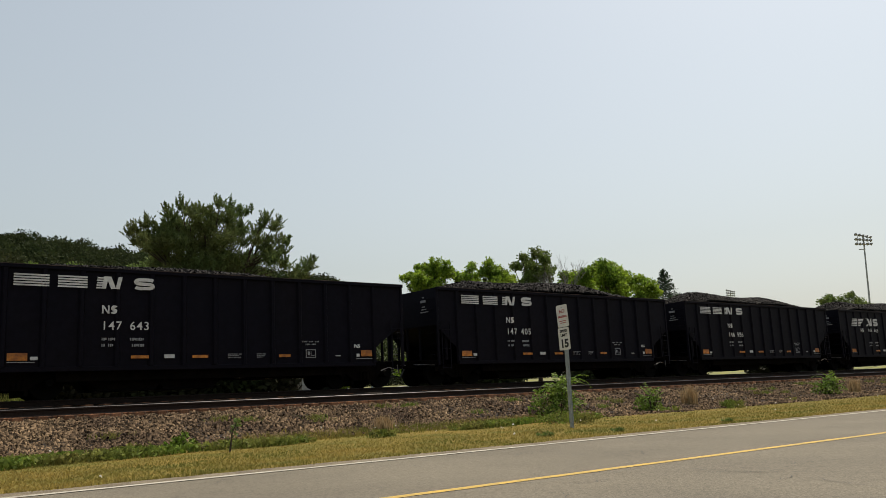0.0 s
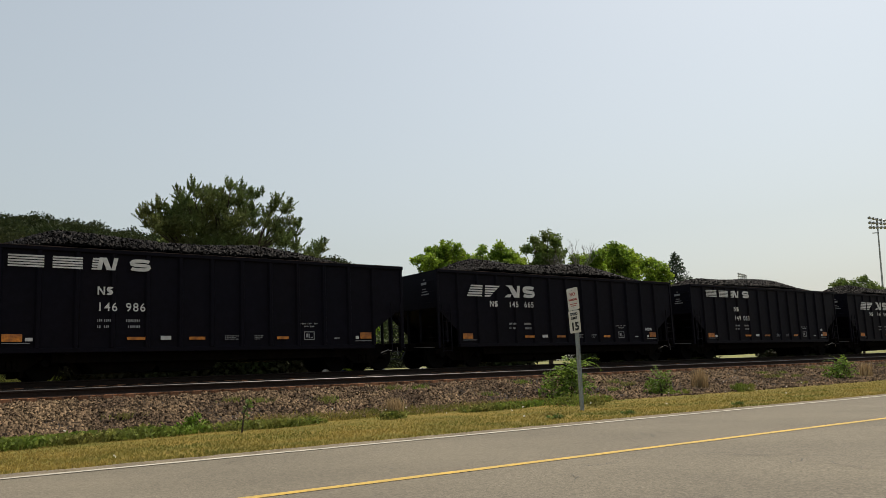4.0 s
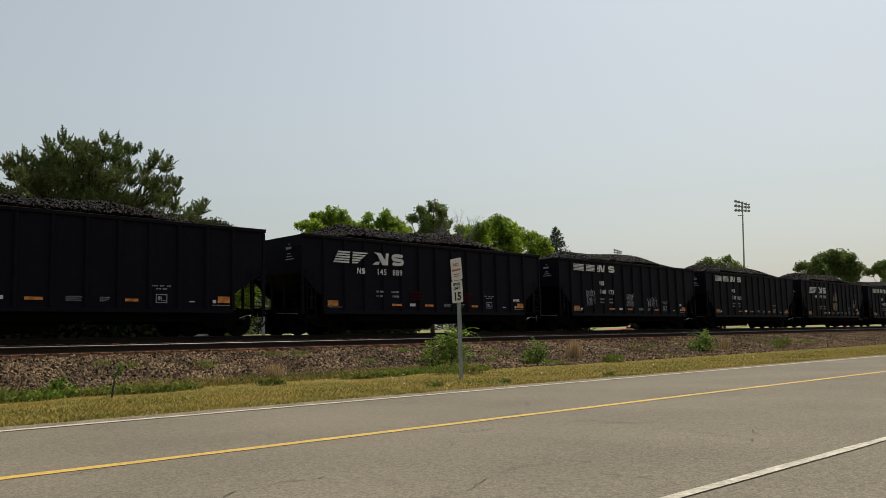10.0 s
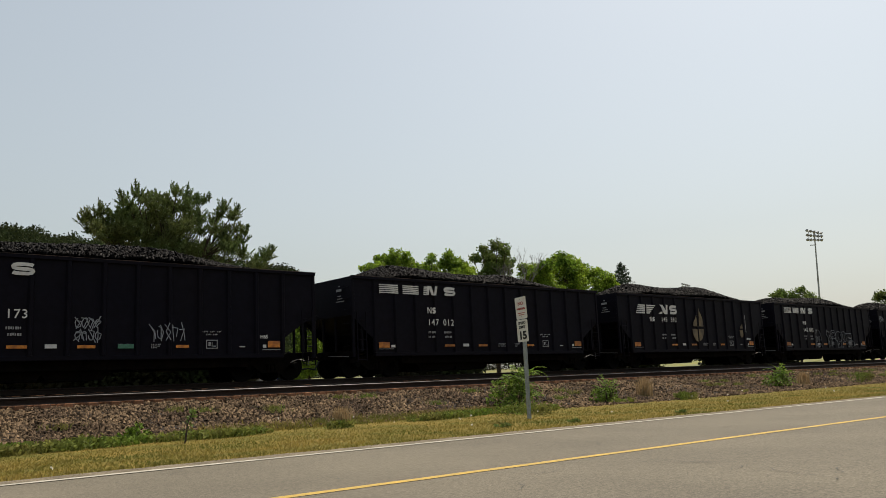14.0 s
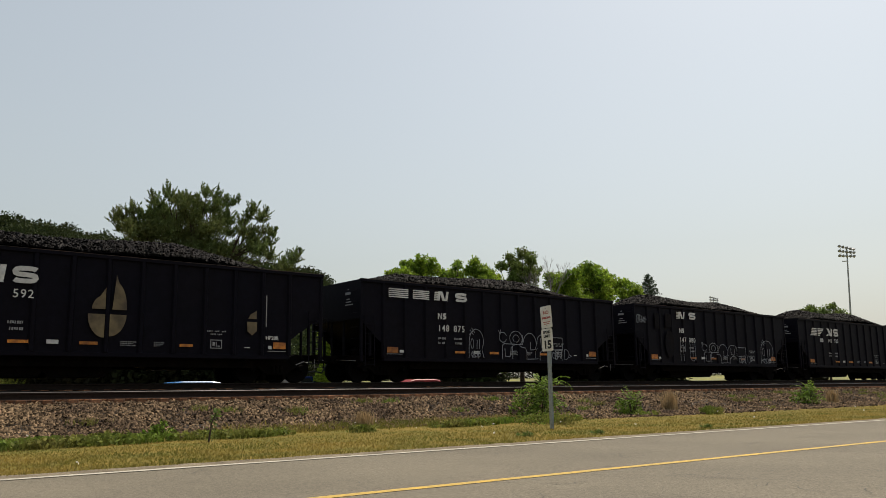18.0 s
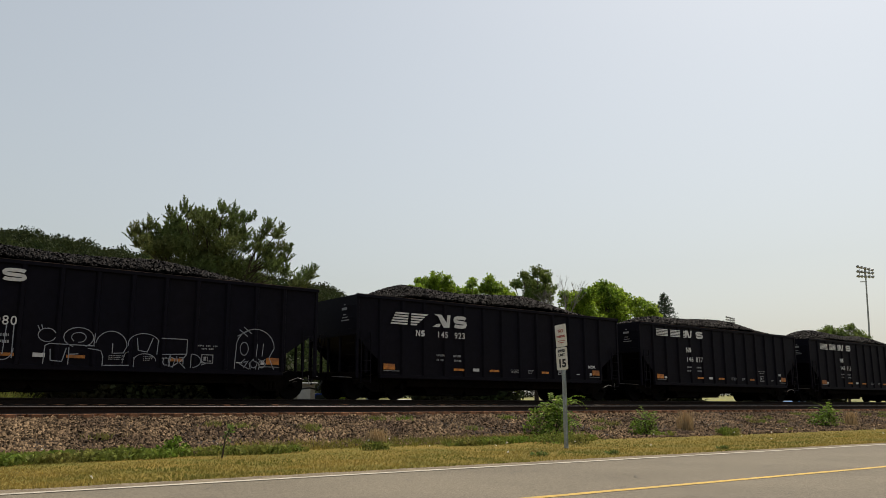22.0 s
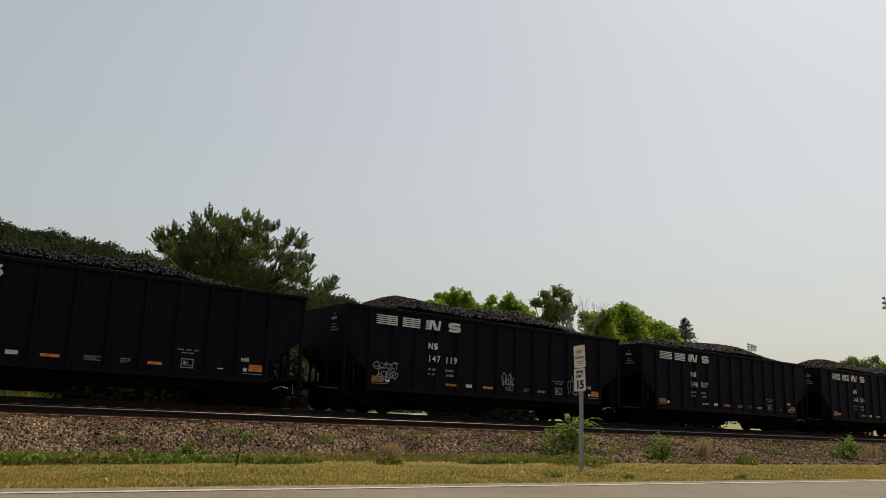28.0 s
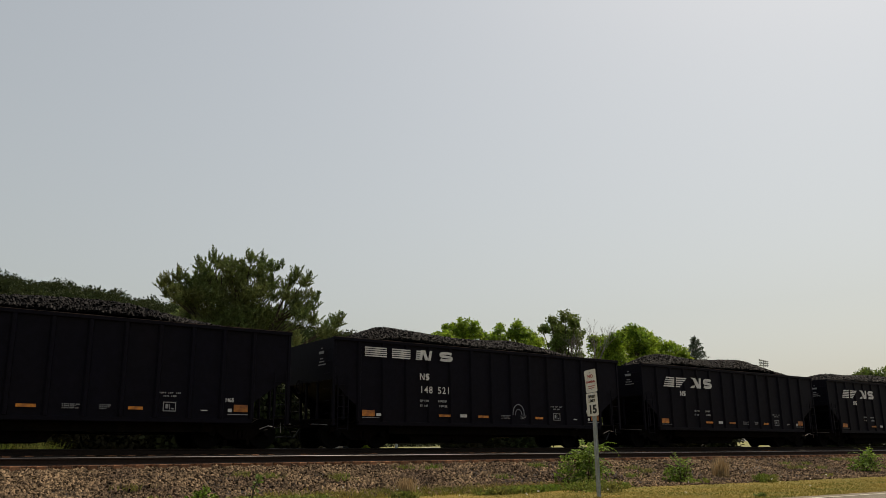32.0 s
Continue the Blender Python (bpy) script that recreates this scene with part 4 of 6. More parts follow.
bush(46.0, 20.5, 0.0, 0.35, 1.6, 77, M_WEED, "low green clump of weeds beside the sign", 800, 0.07)
for _az, _d, _w in ((44.5, 15.4, 0.32), (49.3, 16.1, 0.25), (56.3, 18.5, 0.25)):
    bush(_az, _d, 0.04, 0.06, _w, 78, M_LEAF_DARK, "flat dark-green weed rosette in the mown grass", 160, 0.05)


def stalk(az, dist, height, seed):
    rng = np.random.default_rng(seed)
    s = thing("weed_stalk", pose(*at(az, dist, 0.0)), "single dark upright weed stalk in the verge", "weed")
    part("stem", limb_mesh("stem", [((0, 0, 0), (0.05, 0, height * 0.6), 0.02, 0.014), ((0.05, 0, height * 0.6), (0.16, 0, height), 0.014, 0.006)], M_BARK), M_BARK, s)
    c = np.stack([0.03 + rng.normal(size=80) * 0.05, rng.normal(size=80) * 0.05, (0.1 + 0.9 * rng.uniform(size=80) ** 0.6) * height], 1)
    c[:, 0] += c[:, 2] / height * 0.14 - 0.03
    part("foliage", leaf_mesh("foliage", c, rng.normal(size=c.shape), 0.065, M_LEAF_DARK, rng, 0.5), M_LEAF_DARK, s)


stalk(23.4, 15.4, 0.62, 81)


def straw_tuft(az, dist, z, height, width, seed):
    rng = np.random.default_rng(seed)
    n = 420
    s = np.stack([rng.normal(size=n) * width * 0.2, rng.normal(size=n) * width * 0.2, np.zeros(n)], 1)
    ob = new("dry_grass_tuft", blades("dry_grass_tuft", s, height, 0.02, M_STRAW, rng, 0.13))
    ob.location = at(az, dist, z)
    tagged(ob, "tuft of tall straw-coloured dry grass beside the railway", "grass tuft", "dry tufts")


straw_tuft(54.1, 29.0, 0.08, 0.66, 0.55, 91)
straw_tuft(63.9, 39.0, 0.2, 0.52, 0.5, 92)
straw_tuft(33.5, 19.6, 0.02, 0.4, 0.5, 93)

# ---- parked cars and yard beyond the railway ----


def motor_car(m, paint, label, tall=1.5, length=4.5, roof=None, name="parked_car", group="parked cars behind the railway"):
    car = thing(name, m, label, "car", group)
    L = length / 2
    low = [(-L, 0.35), (-L, 0.75), (-L + 0.15, 0.92), (-0.9, 0.98), (1.0, 0.98), (L - 0.1, 0.82), (L, 0.6), (L, 0.35), (L - 0.35, 0.28), (-L + 0.35, 0.28)]
    bm = add_prism(bmesh.new(), low, -0.88, 0.88)
    bmesh.ops.bevel(bm, geom=bm.edges[:], offset=0.05, segments=1, affect="EDGES")
    part("body", bm, paint, car)
    bm = add_prism(bmesh.new(), [(-L + 0.35, 0.95), (-L + 0.75, tall - 0.06), (-L + 1.1, tall), (0.35, tall), (0.75, tall - 0.08), (1.35, 0.95)], -0.76, 0.76)
    bmesh.ops.bevel(bm, geom=bm.edges[:], offset=0.05, segments=1, affect="EDGES")
    part("cabin", bm, roof or paint, car)
    for y in (-0.765, 0.765):
        for x0, x1 in ((-L + 0.75, -0.45), (-0.38, 0.85)):
            part("window", add_prism(bmesh.new(), [(x0, 1.0), (x0 + 0.15, tall - 0.14), (x1 - 0.25, tall - 0.14), (x1 + 0.1, 1.0)], y - 0.006, y + 0.006), M_GLASS, car, "dark tinted side window")
    for x in (-L + 0.85, L - 0.85):
        for y in (-0.8, 0.8):
            wheel = part("wheel", add_tube(bmesh.new(), (x, y - 0.1, 0.32), (x, y + 0.1, 0.32), 0.32, 18), M_TYRE, car)
            part("rim", add_tube(bmesh.new(), (x, y - 0.105 if y < 0 else y + 0.095, 0.32), (x, y - 0.095 if y < 0 else y + 0.105, 0.32), 0.2, 12), M_BRIGHT, wheel)
    for y in (-0.62, 0.62):
        part("headlight", box(L - 0.09, L + 0.01, y - 0.16, y + 0.16, 0.6, 0.72, bevel=0.02), M_LAMPGLASS, car)
        part("tail_light", box(-L - 0.01, -L + 0.08, y - 0.13, y + 0.13, 0.65, 0.85, bevel=0.02), M_RED, car)
    return car


M_GLASS = material("car_glass", (0.02, 0.022, 0.025), 0.08, spec=0.7)
M_TYRE = material("tyre", (0.02, 0.02, 0.02), 0.9)
M_BLUE = material("blue_paint", (0.012, 0.025, 0.12), 0.25, grain=0.05, scale=5)
M_REDPAINT = material("red_paint", (0.26, 0.012, 0.014), 0.45, grain=0.05, scale=5)
M_SKYBLUE = material("light_blue_paint", (0.06, 0.20, 0.45), 0.25, grain=0.05, scale=5)
M_SILVER = material("silver_paint", (0.55, 0.55, 0.55), 0.3, metal=0.3, grain=0.05, scale=5)
M_WHITEPAINT = material("white_paint", (0.75, 0.75, 0.74), 0.3, grain=0.05, scale=5)

lot = strip("parking_lot", [(45.5, 0.25), (47.5, 0.40), (52, 0.50), (57.9, 0.62), (59.5, 0.66), (61, 0.4)], [21, 27, 33, 36], M_LOT, "grey asphalt car park behind the railway", "car park")
LAWN_X = [0, 20, 40, 60, 90, 130, 180, 240, 320, 420]
LAWN = [(59.5, 0.0), (68, 0.25), (80, 0.6), (95, 1.0), (112, 1.2), (150, 0.3)]


def lawn_height(x, s):
    return 0.53 + s * (1.3 + 0.009 * x)


tagged(new("lawn", mesh_from("lawn", [(x, y, lawn_height(x, z)) for x in LAWN_X for y, z in LAWN],
    [(i * 6 + j, i * 6 + j + 6, i * 6 + j + 7, i * 6 + j + 1) for i in range(9) for j in range(5)], M_LAWN)), "sunny rising lawn behind the car park", "lawn", kind="structure")
bm = bmesh.new()
quad = [bm.verts.new(q) for q in ((30.6, 58.5, 0.68), (34.2, 58.5, 0.68), (46.4, 80, 1.95), (42.8, 80, 1.95))]
bm.faces.new(quad)
tagged(part("driveway", bm, M_DRIVE), "pale concrete driveway climbing the lawn", "driveway", kind="structure")


def build_undergrowth():
    """Shrubs with the shade under the trees put into their dark colour close the view; tall sunny weeds stand before
    them.
    """
    rng = np.random.default_rng(141)
    cs, outs = [], []
    for _ in range(560):
        az = rng.uniform(2, 26.8)
        p = np.array(at(az, rng.uniform(46.5, 48.5), 0.2))
        h = rng.uniform(0.5, 1.0) * (5.6 if az < 26 else 4.6)
        d = rng.normal(size=(110, 3))
        d /= np.linalg.norm(d, axis=1)[:, None]
        cs.append(p + np.array([0, 0, h * 0.5]) + d * np.array([1.1, 1.1, h * 0.5]) * rng.uniform(0.5, 1.1, (110, 1)))
        outs.append(d)
    for _ in range(520):
        x = 42 + 330 * rng.uniform() ** 1.6
        p = np.array((x, rng.uniform(98, 104), lawn_height(x, 1.0) - 0.4))
        h = rng.uniform(0.5, 1.0) * 5.0
        d = rng.normal(size=(100, 3))
        d /= np.linalg.norm(d, axis=1)[:, None]
        cs.append(p + np.array([0, 0, h * 0.5]) + d * np.array([2.0, 2.0, h * 0.5]) * rng.uniform(0.5, 1.1, (100, 1)))
        outs.append(d)
    # low dark shrubs added to stand for the shade over the lawn
    for _ in range(300):
        az = rng.choice([rng.uniform(37.5, 43.6), rng.uniform(47.2, 55.6), rng.uniform(59.0, 64.0)])
        dist = 60.0 if az < 56 else 84.0
        p = np.array(sight(az, dist + rng.uniform(-1.0, 1.0), 0.55))
        h = rng.uniform(0.5, 1.0) * 2.4
        d = unit(rng.normal(size=(70, 3)))
        cs.append(p + np.array([0, 0, h * 0.5]) + d * np.array([0.9, 0.9, h * 0.5]) * rng.uniform(0.5, 1.1, (70, 1)))
        outs.append(d)
    tagged(new("undergrowth", leaf_mesh("undergrowth", np.concatenate(cs), np.concatenate(outs), 0.32, M_SHADE, rng, 0.8)), "dense undergrowth behind the railway, its leaves coloured dark as if in tree shade", "undergrowth", kind="stuff")
    n = 5000
    az = np.radians(rng.uniform(3, 12.5, n))
    r = rng.uniform(32, 34.5, n)
    s = np.stack([r * np.sin(az), r * np.cos(az), np.full(n, 0.1)], 1)
    tagged(new("tall_weeds", blades("tall_weeds", s, 1.3, 0.035, M_WEED, rng, 0.18)), "tall sunlit yellow-green weeds behind the railway", "weeds", kind="stuff")


build_undergrowth()


def yard_post(az, dist, height, mat, label, r=0.07):
    p = thing("yard_post", pose(*at(az, dist, 0.3)), label, "post", "posts behind the railway")
    part("shaft", add_tube(bmesh.new(), (0, 0, -0.3), (0, 0, height), r, 10, r * 0.9), mat, p)
    part("cap", add_tube(bmesh.new(), (0, 0, height), (0, 0, height + 0.05), r * 1.1, 10, r * 0.4), mat, p)


yard_post(25.75, 53, 4.2, M_MAST, "grey round post beside the car park", 0.09)
yard_post(26.15, 53, 4.2, M_MAST, "grey round post beside the car park", 0.09)
yard_post(26.9, 52, 1.5, M_YELLOW_LINE, "short yellow bollard beside the car park", 0.08)
yard_post(32.9, 60, 4.5, M_POST, "pale round post beside the car park", 0.12)
motor_car(pose(*at(30.0, 60.5, 0.64), 0, 0, 8), M_BLUE, "dark blue car parked behind the railway", 1.55, 4.6)
motor_car(pose(*at(35.2, 65.0, 0.35), 0, 0, 5), M_SILVER, "silver car parked behind the railway", 1.45)
motor_car(pose(*at(48.8, 64.0, 0.42), 0, 0, 2), M_REDPAINT, "red car with a white roof parked behind the railway", 1.5, 4.6, M_WHITEPAINT)
shed = thing("shed", pose(*at(28.6, 57.0, 0.68), 0, 0, -20), "small pale grey flat-roofed shed behind the railway", "shed")
part("wall", box(-1.1, 0.55, -1.0, 1.0, -0.5, 2.0, bevel=0.01), M_SHED, shed)
part("roof", box(-1.25, 0.70, -1.15, 1.15, 2.003, 2.12, bevel=0.01), M_MAST, shed, "grey flat roof slab")
part("door", box(-0.6, 0.25, -1.03, -1.003, -0.3, 1.75, bevel=0.005), M_MAST, shed, "plain grey door")
strip("back_road", [(35.7, 0.135), (38.5, 0.15), (41.3, 0.135)], [-600, -100, 0, 50, 100, 200, 600], M_LOT, "grey asphalt road running behind the railway", "road")
# cars that drive by behind the train: lane, place along it at a time, speed
TRAFFIC = [(motor_car(pose(0, 37.1, 0.14), M_REDPAINT, "red car driving on the road behind the railway", 1.35, name="driving_car", group="passing cars"), 37.1, 19.5, 6.0, 10.0),
           (motor_car(pose(0, 37.1, 0.14), M_SKYBLUE, "light blue car driving on the road behind the railway", 1.32, name="driving_car", group="passing cars"), 37.1, 24.0, 18.6, 13.0),
           (motor_car(pose(0, 39.9, 0.14, 0, 0, 180), M_REDPAINT, "red car driving on the road behind the railway", 1.45, name="driving_car", group="passing cars"), 39.9, 19.6, 19.0, -11.3)]


# ---- coal train ----
# A car's own frame: x from the leading end of its body, y across (the road side is negative), z from the rail head.
PITCH, BODY, TOP, SILL, HALF = 15.399, 13.84, 3.60, 0.82, 1.60
RIBS = [0.98 + 0.967 * i for i in range(13)]
SIDE = [(0.0, TOP - 0.10), (BODY, TOP - 0.10), (BODY, 2.15), (12.92, 1.55), (12.585, 1.30), (12.585, SILL), (0.98, SILL), (0.98, 1.30), (0.64, 1.55), (0.0, 2.15)]
FACE = -HALF - 0.006      # just proud of the road-side panels


def make_truck(car, x):
    truck = thing("truck", pose(x, 0, 0), "", "")
    truck.parent = car
    for s in (-1, 1):
        frame_ = [(-1.15, 0.52), (-1.15, 0.66), (-0.75, 0.70), (-0.35, 0.78), (0.35, 0.78), (0.75, 0.70), (1.15, 0.66), (1.15, 0.52), (0.72, 0.50), (0.36, 0.26), (-0.36, 0.26), (-0.72, 0.50)]
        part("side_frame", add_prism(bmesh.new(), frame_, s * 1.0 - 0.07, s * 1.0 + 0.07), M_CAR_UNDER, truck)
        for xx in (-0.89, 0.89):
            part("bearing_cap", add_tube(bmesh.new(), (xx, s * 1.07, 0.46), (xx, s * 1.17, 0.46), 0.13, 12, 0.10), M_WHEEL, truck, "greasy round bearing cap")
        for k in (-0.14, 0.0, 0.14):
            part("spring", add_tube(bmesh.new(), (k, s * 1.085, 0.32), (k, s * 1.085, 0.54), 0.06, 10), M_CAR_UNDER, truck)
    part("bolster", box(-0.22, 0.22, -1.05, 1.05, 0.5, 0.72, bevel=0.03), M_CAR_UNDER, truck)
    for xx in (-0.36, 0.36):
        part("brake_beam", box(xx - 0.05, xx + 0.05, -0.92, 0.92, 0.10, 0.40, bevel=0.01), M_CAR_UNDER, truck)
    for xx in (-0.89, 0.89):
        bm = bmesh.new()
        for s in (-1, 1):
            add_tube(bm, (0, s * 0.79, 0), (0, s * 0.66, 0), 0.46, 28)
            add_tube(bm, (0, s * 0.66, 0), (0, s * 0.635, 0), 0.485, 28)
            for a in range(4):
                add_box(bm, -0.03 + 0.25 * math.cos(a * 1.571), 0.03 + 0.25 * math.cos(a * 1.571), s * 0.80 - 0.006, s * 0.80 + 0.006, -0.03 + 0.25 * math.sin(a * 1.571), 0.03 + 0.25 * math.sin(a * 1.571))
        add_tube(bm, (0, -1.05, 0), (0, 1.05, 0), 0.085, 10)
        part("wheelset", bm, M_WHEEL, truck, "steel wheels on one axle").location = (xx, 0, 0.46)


def make_car():
    """The black hopper with its trucks, without lettering."""
    car = thing("hopper_car", pose(0, 0, 0), "black ribbed steel coal hopper rolling on the railway", "railway car", "coal train cars")
    for s in (-1, 1):
        y0, y1 = sorted((s * HALF, s * (HALF - 0.02)))
        part("side_panel", add_prism(bmesh.new(), SIDE, y0, y1), M_CAR, car)
        y0, y1 = sorted((s * (HALF + 0.075), s * (HALF - 0.03)))
        chord = part("top_chord", box(-0.02, BODY + 0.02, y0, y1, TOP - 0.115, TOP - 0.016, bevel=0.010), M_CAR, car)
        part("lip", box(-0.02, BODY + 0.02, y0 - 0.004, y1 + 0.004, TOP - 0.016, TOP), M_RIM, chord, "worn rusty upper lip")
        y0, y1 = sorted((s * (HALF + 0.05), s * (HALF - 0.10)))
        part("side_sill", box(0.96, 12.605, y0, y1, SILL - 0.10, SILL + 0.03, bevel=0.01), M_CAR, car)
        for x in RIBS:
            o, i = s * (HALF + 0.070), s * HALF
            bm = bmesh.new()
            # a pressed post: wider at the panel than at its face
            vs = [bm.verts.new((x + dx, y, z)) for z in (SILL + 0.03, TOP - 0.116) for dx, y in ((-0.09, i), (-0.045, o), (0.045, o), (0.09, i))]
            for a in range(3):
                bm.faces.new((vs[a], vs[a + 1], vs[a + 5], vs[a + 4]))
            bm.faces.new((vs[0], vs[3], vs[7], vs[4]))
            bm.faces.new(vs[:4])
            bm.faces.new(vs[4:][::-1])
            bmesh.ops.recalc_face_normals(bm, faces=bm.faces)
            part("side_post", bm, M_CAR, car)
        for x in (0.04, BODY - 0.04):
            y0, y1 = sorted((s * (HALF + 0.03), s * (HALF - 0.06)))
            part("corner_post", box(x - 0.05, x + 0.05, y0, y1, 0.70, TOP - 0.116, bevel=0.008), M_CAR, car)
        for x0, x1 in ((0.42, 0.50), (13.34, 13.42)):
            y0, y1 = sorted((s * (HALF - 0.05), s * (HALF - 0.13)))
            part("end_strut", box(x0, x1, y0, y1, 0.90, 1.95), M_CAR, car)
        for x in (0.14, BODY - 0.56):
            ladder = part("ladder", box(x, x + 0.03, *sorted((s * (HALF + 0.09), s * (HALF + 0.06))), 0.55, 2.3), M_CAR, car)
            part("stile", box(x + 0.39, x + 0.42, *sorted((s * (HALF + 0.09), s * (HALF + 0.06))), 0.55, 2.3), M_CAR, ladder)
            for z in (0.6, 0.95, 1.3, 1.65, 2.0):
                part("rung", add_tube(bmesh.new(), (x + 0.02, s * (HALF + 0.085), z), (x + 0.40, s * (HALF + 0.085), z), 0.012, 6), M_CAR, ladder)
    for e, x, d in (("a", 0.0, 1), ("b", BODY, -1)):
        # end wall above, slope sheet under it, end sill, draft gear and coupler
        part("end_wall", box(*sorted((x, x + d * 0.025)), -HALF + 0.02, HALF - 0.02, 2.2, TOP - 0.02), M_CAR, car)
        bm = bmesh.new()
        q = [(x + d * 0.03, 2.25), (x + d * 2.75, 0.72), (x + d * 2.75, 0.66), (x + d * 0.03, 2.19)]
        add_prism(bm, q, -HALF + 0.03, HALF - 0.03)
        part("slope_sheet", bm, M_CAR, car)
        part("end_sill", box(*sorted((x - d * 0.02, x + d * 0.16)), -HALF + 0.02, HALF - 0.02, 0.72, 0.90, bevel=0.01), M_CAR_UNDER, car)
        part("brace", add_tube(bmesh.new(), (x + d * 0.1, -0.4, 0.9), (x + d * 0.1, -0.4, 2.25), 0.05, 6), M_CAR, car)
        part("brace", add_tube(bmesh.new(), (x + d * 0.1, 0.4, 0.9), (x + d * 0.1, 0.4, 2.25), 0.05, 6), M_CAR, car)
        part("draft_gear", box(*sorted((x + d * 0.9, x - d * 0.30)), -0.22, 0.22, 0.66, 0.95, bevel=0.02), M_CAR_UNDER, car)
        bm = bmesh.new()
        add_box(bm, *sorted((x - d * 0.30, x - d * 0.66)), -0.07, 0.07, 0.76, 0.92)
        add_box(bm, *sorted((x - d * 0.62, x - d * 0.83)), -0.15, 0.12, 0.72, 0.98, bevel=0.03)
        part("coupler", bm, M_WHEEL, car, "cast steel coupler")
        part("air_hose", limb_mesh("air_hose", [((x - d * 0.1, 0.3, 0.75), (x - d * 0.4, 0.28, 0.35), 0.03, 0.03), ((x - d * 0.4, 0.28, 0.35), (x - d * 0.78, 0.1, 0.4), 0.03, 0.03)], M_BLACK), M_BLACK, car)
        for z in (1.1, 1.5, 1.9, 2.4, 2.8, 3.2):
            part("grab_iron", add_tube(bmesh.new(), (x - d * 0.06, -HALF + 0.10, z), (x - d * 0.06, -HALF + 0.52, z), 0.012, 6), M_CAR, car)
        part("uncoupling_lever", add_tube(bmesh.new(), (x - d * 0.12, -HALF + 0.1, 0.72), (x - d * 0.12, -0.2, 0.80), 0.014, 6), M_BRIGHT, car, "bright worn lever")
    # added pale bars that imitate the sunlit flecks beside the trailing truck
    part("release_handle", limb_mesh("release_handle", [((12.95, -1.45, 0.56), (13.2, -1.52, 0.66), 0.014, 0.014), ((13.2, -1.52, 0.66), (13.5, -1.52, 0.60), 0.014, 0.010), ((13.62, -1.5, 0.75), (13.64, -1.5, 0.45), 0.012, 0.012)], M_BRIGHT), M_BRIGHT, car, "thin bright bars added for the sunlit flecks by the trailing truck")
    part("platform", box(-0.06, 0.9, -0.9, 0.9, 0.91, 0.95), M_CAR_UNDER, car, "brake platform")
    part("brake_wheel", wheel_ring(), M_CAR, car).location = (-0.10, 0.55, 2.1)
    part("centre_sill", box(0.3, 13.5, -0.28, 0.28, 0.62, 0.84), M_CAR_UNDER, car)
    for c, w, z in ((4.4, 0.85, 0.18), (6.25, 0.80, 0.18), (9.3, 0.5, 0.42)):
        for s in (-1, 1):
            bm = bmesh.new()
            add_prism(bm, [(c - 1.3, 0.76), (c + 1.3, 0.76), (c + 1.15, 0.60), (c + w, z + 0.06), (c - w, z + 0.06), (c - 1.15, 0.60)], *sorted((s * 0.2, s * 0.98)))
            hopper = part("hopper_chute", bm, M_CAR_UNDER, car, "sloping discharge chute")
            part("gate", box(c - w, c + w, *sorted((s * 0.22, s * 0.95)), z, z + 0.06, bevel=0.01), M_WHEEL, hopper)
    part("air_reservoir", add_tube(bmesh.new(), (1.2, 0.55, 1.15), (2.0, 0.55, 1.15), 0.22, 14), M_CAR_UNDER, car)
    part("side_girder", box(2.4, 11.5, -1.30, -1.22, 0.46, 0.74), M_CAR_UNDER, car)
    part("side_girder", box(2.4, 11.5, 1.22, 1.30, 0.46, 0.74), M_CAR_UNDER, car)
    part("train_line", add_tube(bmesh.new(), (0.0, 0.5, 0.62), (BODY, 0.5, 0.62), 0.025, 6), M_CAR_UNDER, car)
    for x in (1.38, 12.46):
        make_truck(car, x)
    return car


def wheel_ring():
    bm = bmesh.new()
    n, m = 16, 6
    ring = [[bm.verts.new((0.02 * math.cos(b * 2 * math.pi / m), (0.24 + 0.02 * math.sin(b * 2 * math.pi / m)) * math.cos(a * 2 * math.pi / n), (0.24 + 0.02 * math.sin(b * 2 * math.pi / m)) * math.sin(a * 2 * math.pi / n))) for b in range(m)] for a in range(n)]
    for a in range(n):
        for b in range(m):
            bm.faces.new((ring[a][b], ring[(a + 1) % n][b], ring[(a + 1) % n][(b + 1) % m], ring[a][(b + 1) % m]))
    for a in range(4):
        add_tube(bm, (0, 0, 0), (0, 0.24 * math.cos(a * math.pi / 2), 0.24 * math.sin(a * math.pi / 2)), 0.012, 5)
    return bm


def spaced(x):
    """Marks are laid out on a 13.6 m body; this sets them on the true one."""
    return 0.025 + 1.0145 * x


def plate_bm(shapes, y=FACE, thick=0.003):
    """Painted shapes on the road side: outlines in x and z, a hair thick."""
    bm = bmesh.new()
    for o in shapes:
        add_prism(bm, [(spaced(x), z) for x, z in o], y - thick, y)
    return bm


def rect(x0, x1, z0, z1, slant=0.0):
    return [(x0, z0), (x1, z0), (x1 + slant, z1), (x0 + slant, z1)]


def mark(name, shapes, mat, car, label="", y=FACE):
    return part(name, plate_bm(shapes, y), mat, car, label)


RIBFACE = -HALF - 0.0705   # road-side face of the pressed posts
SMALL = {}


def shared(key, make):
    """One mesh for a mark that many cars carry."""
    if key not in SMALL:
        SMALL[key] = make()
    return SMALL[key]


def shapes_part(key, name, shapes, mat, car, label=""):
    name = "emblem_bar" if name == "emblem" else name
    for i, o in enumerate(shapes):
        part(name, shared((key, i), lambda: bm_mesh(name, plate_bm([o], -0.0715 - HALF - 0.0003 * i), mat)), mat, car, label)


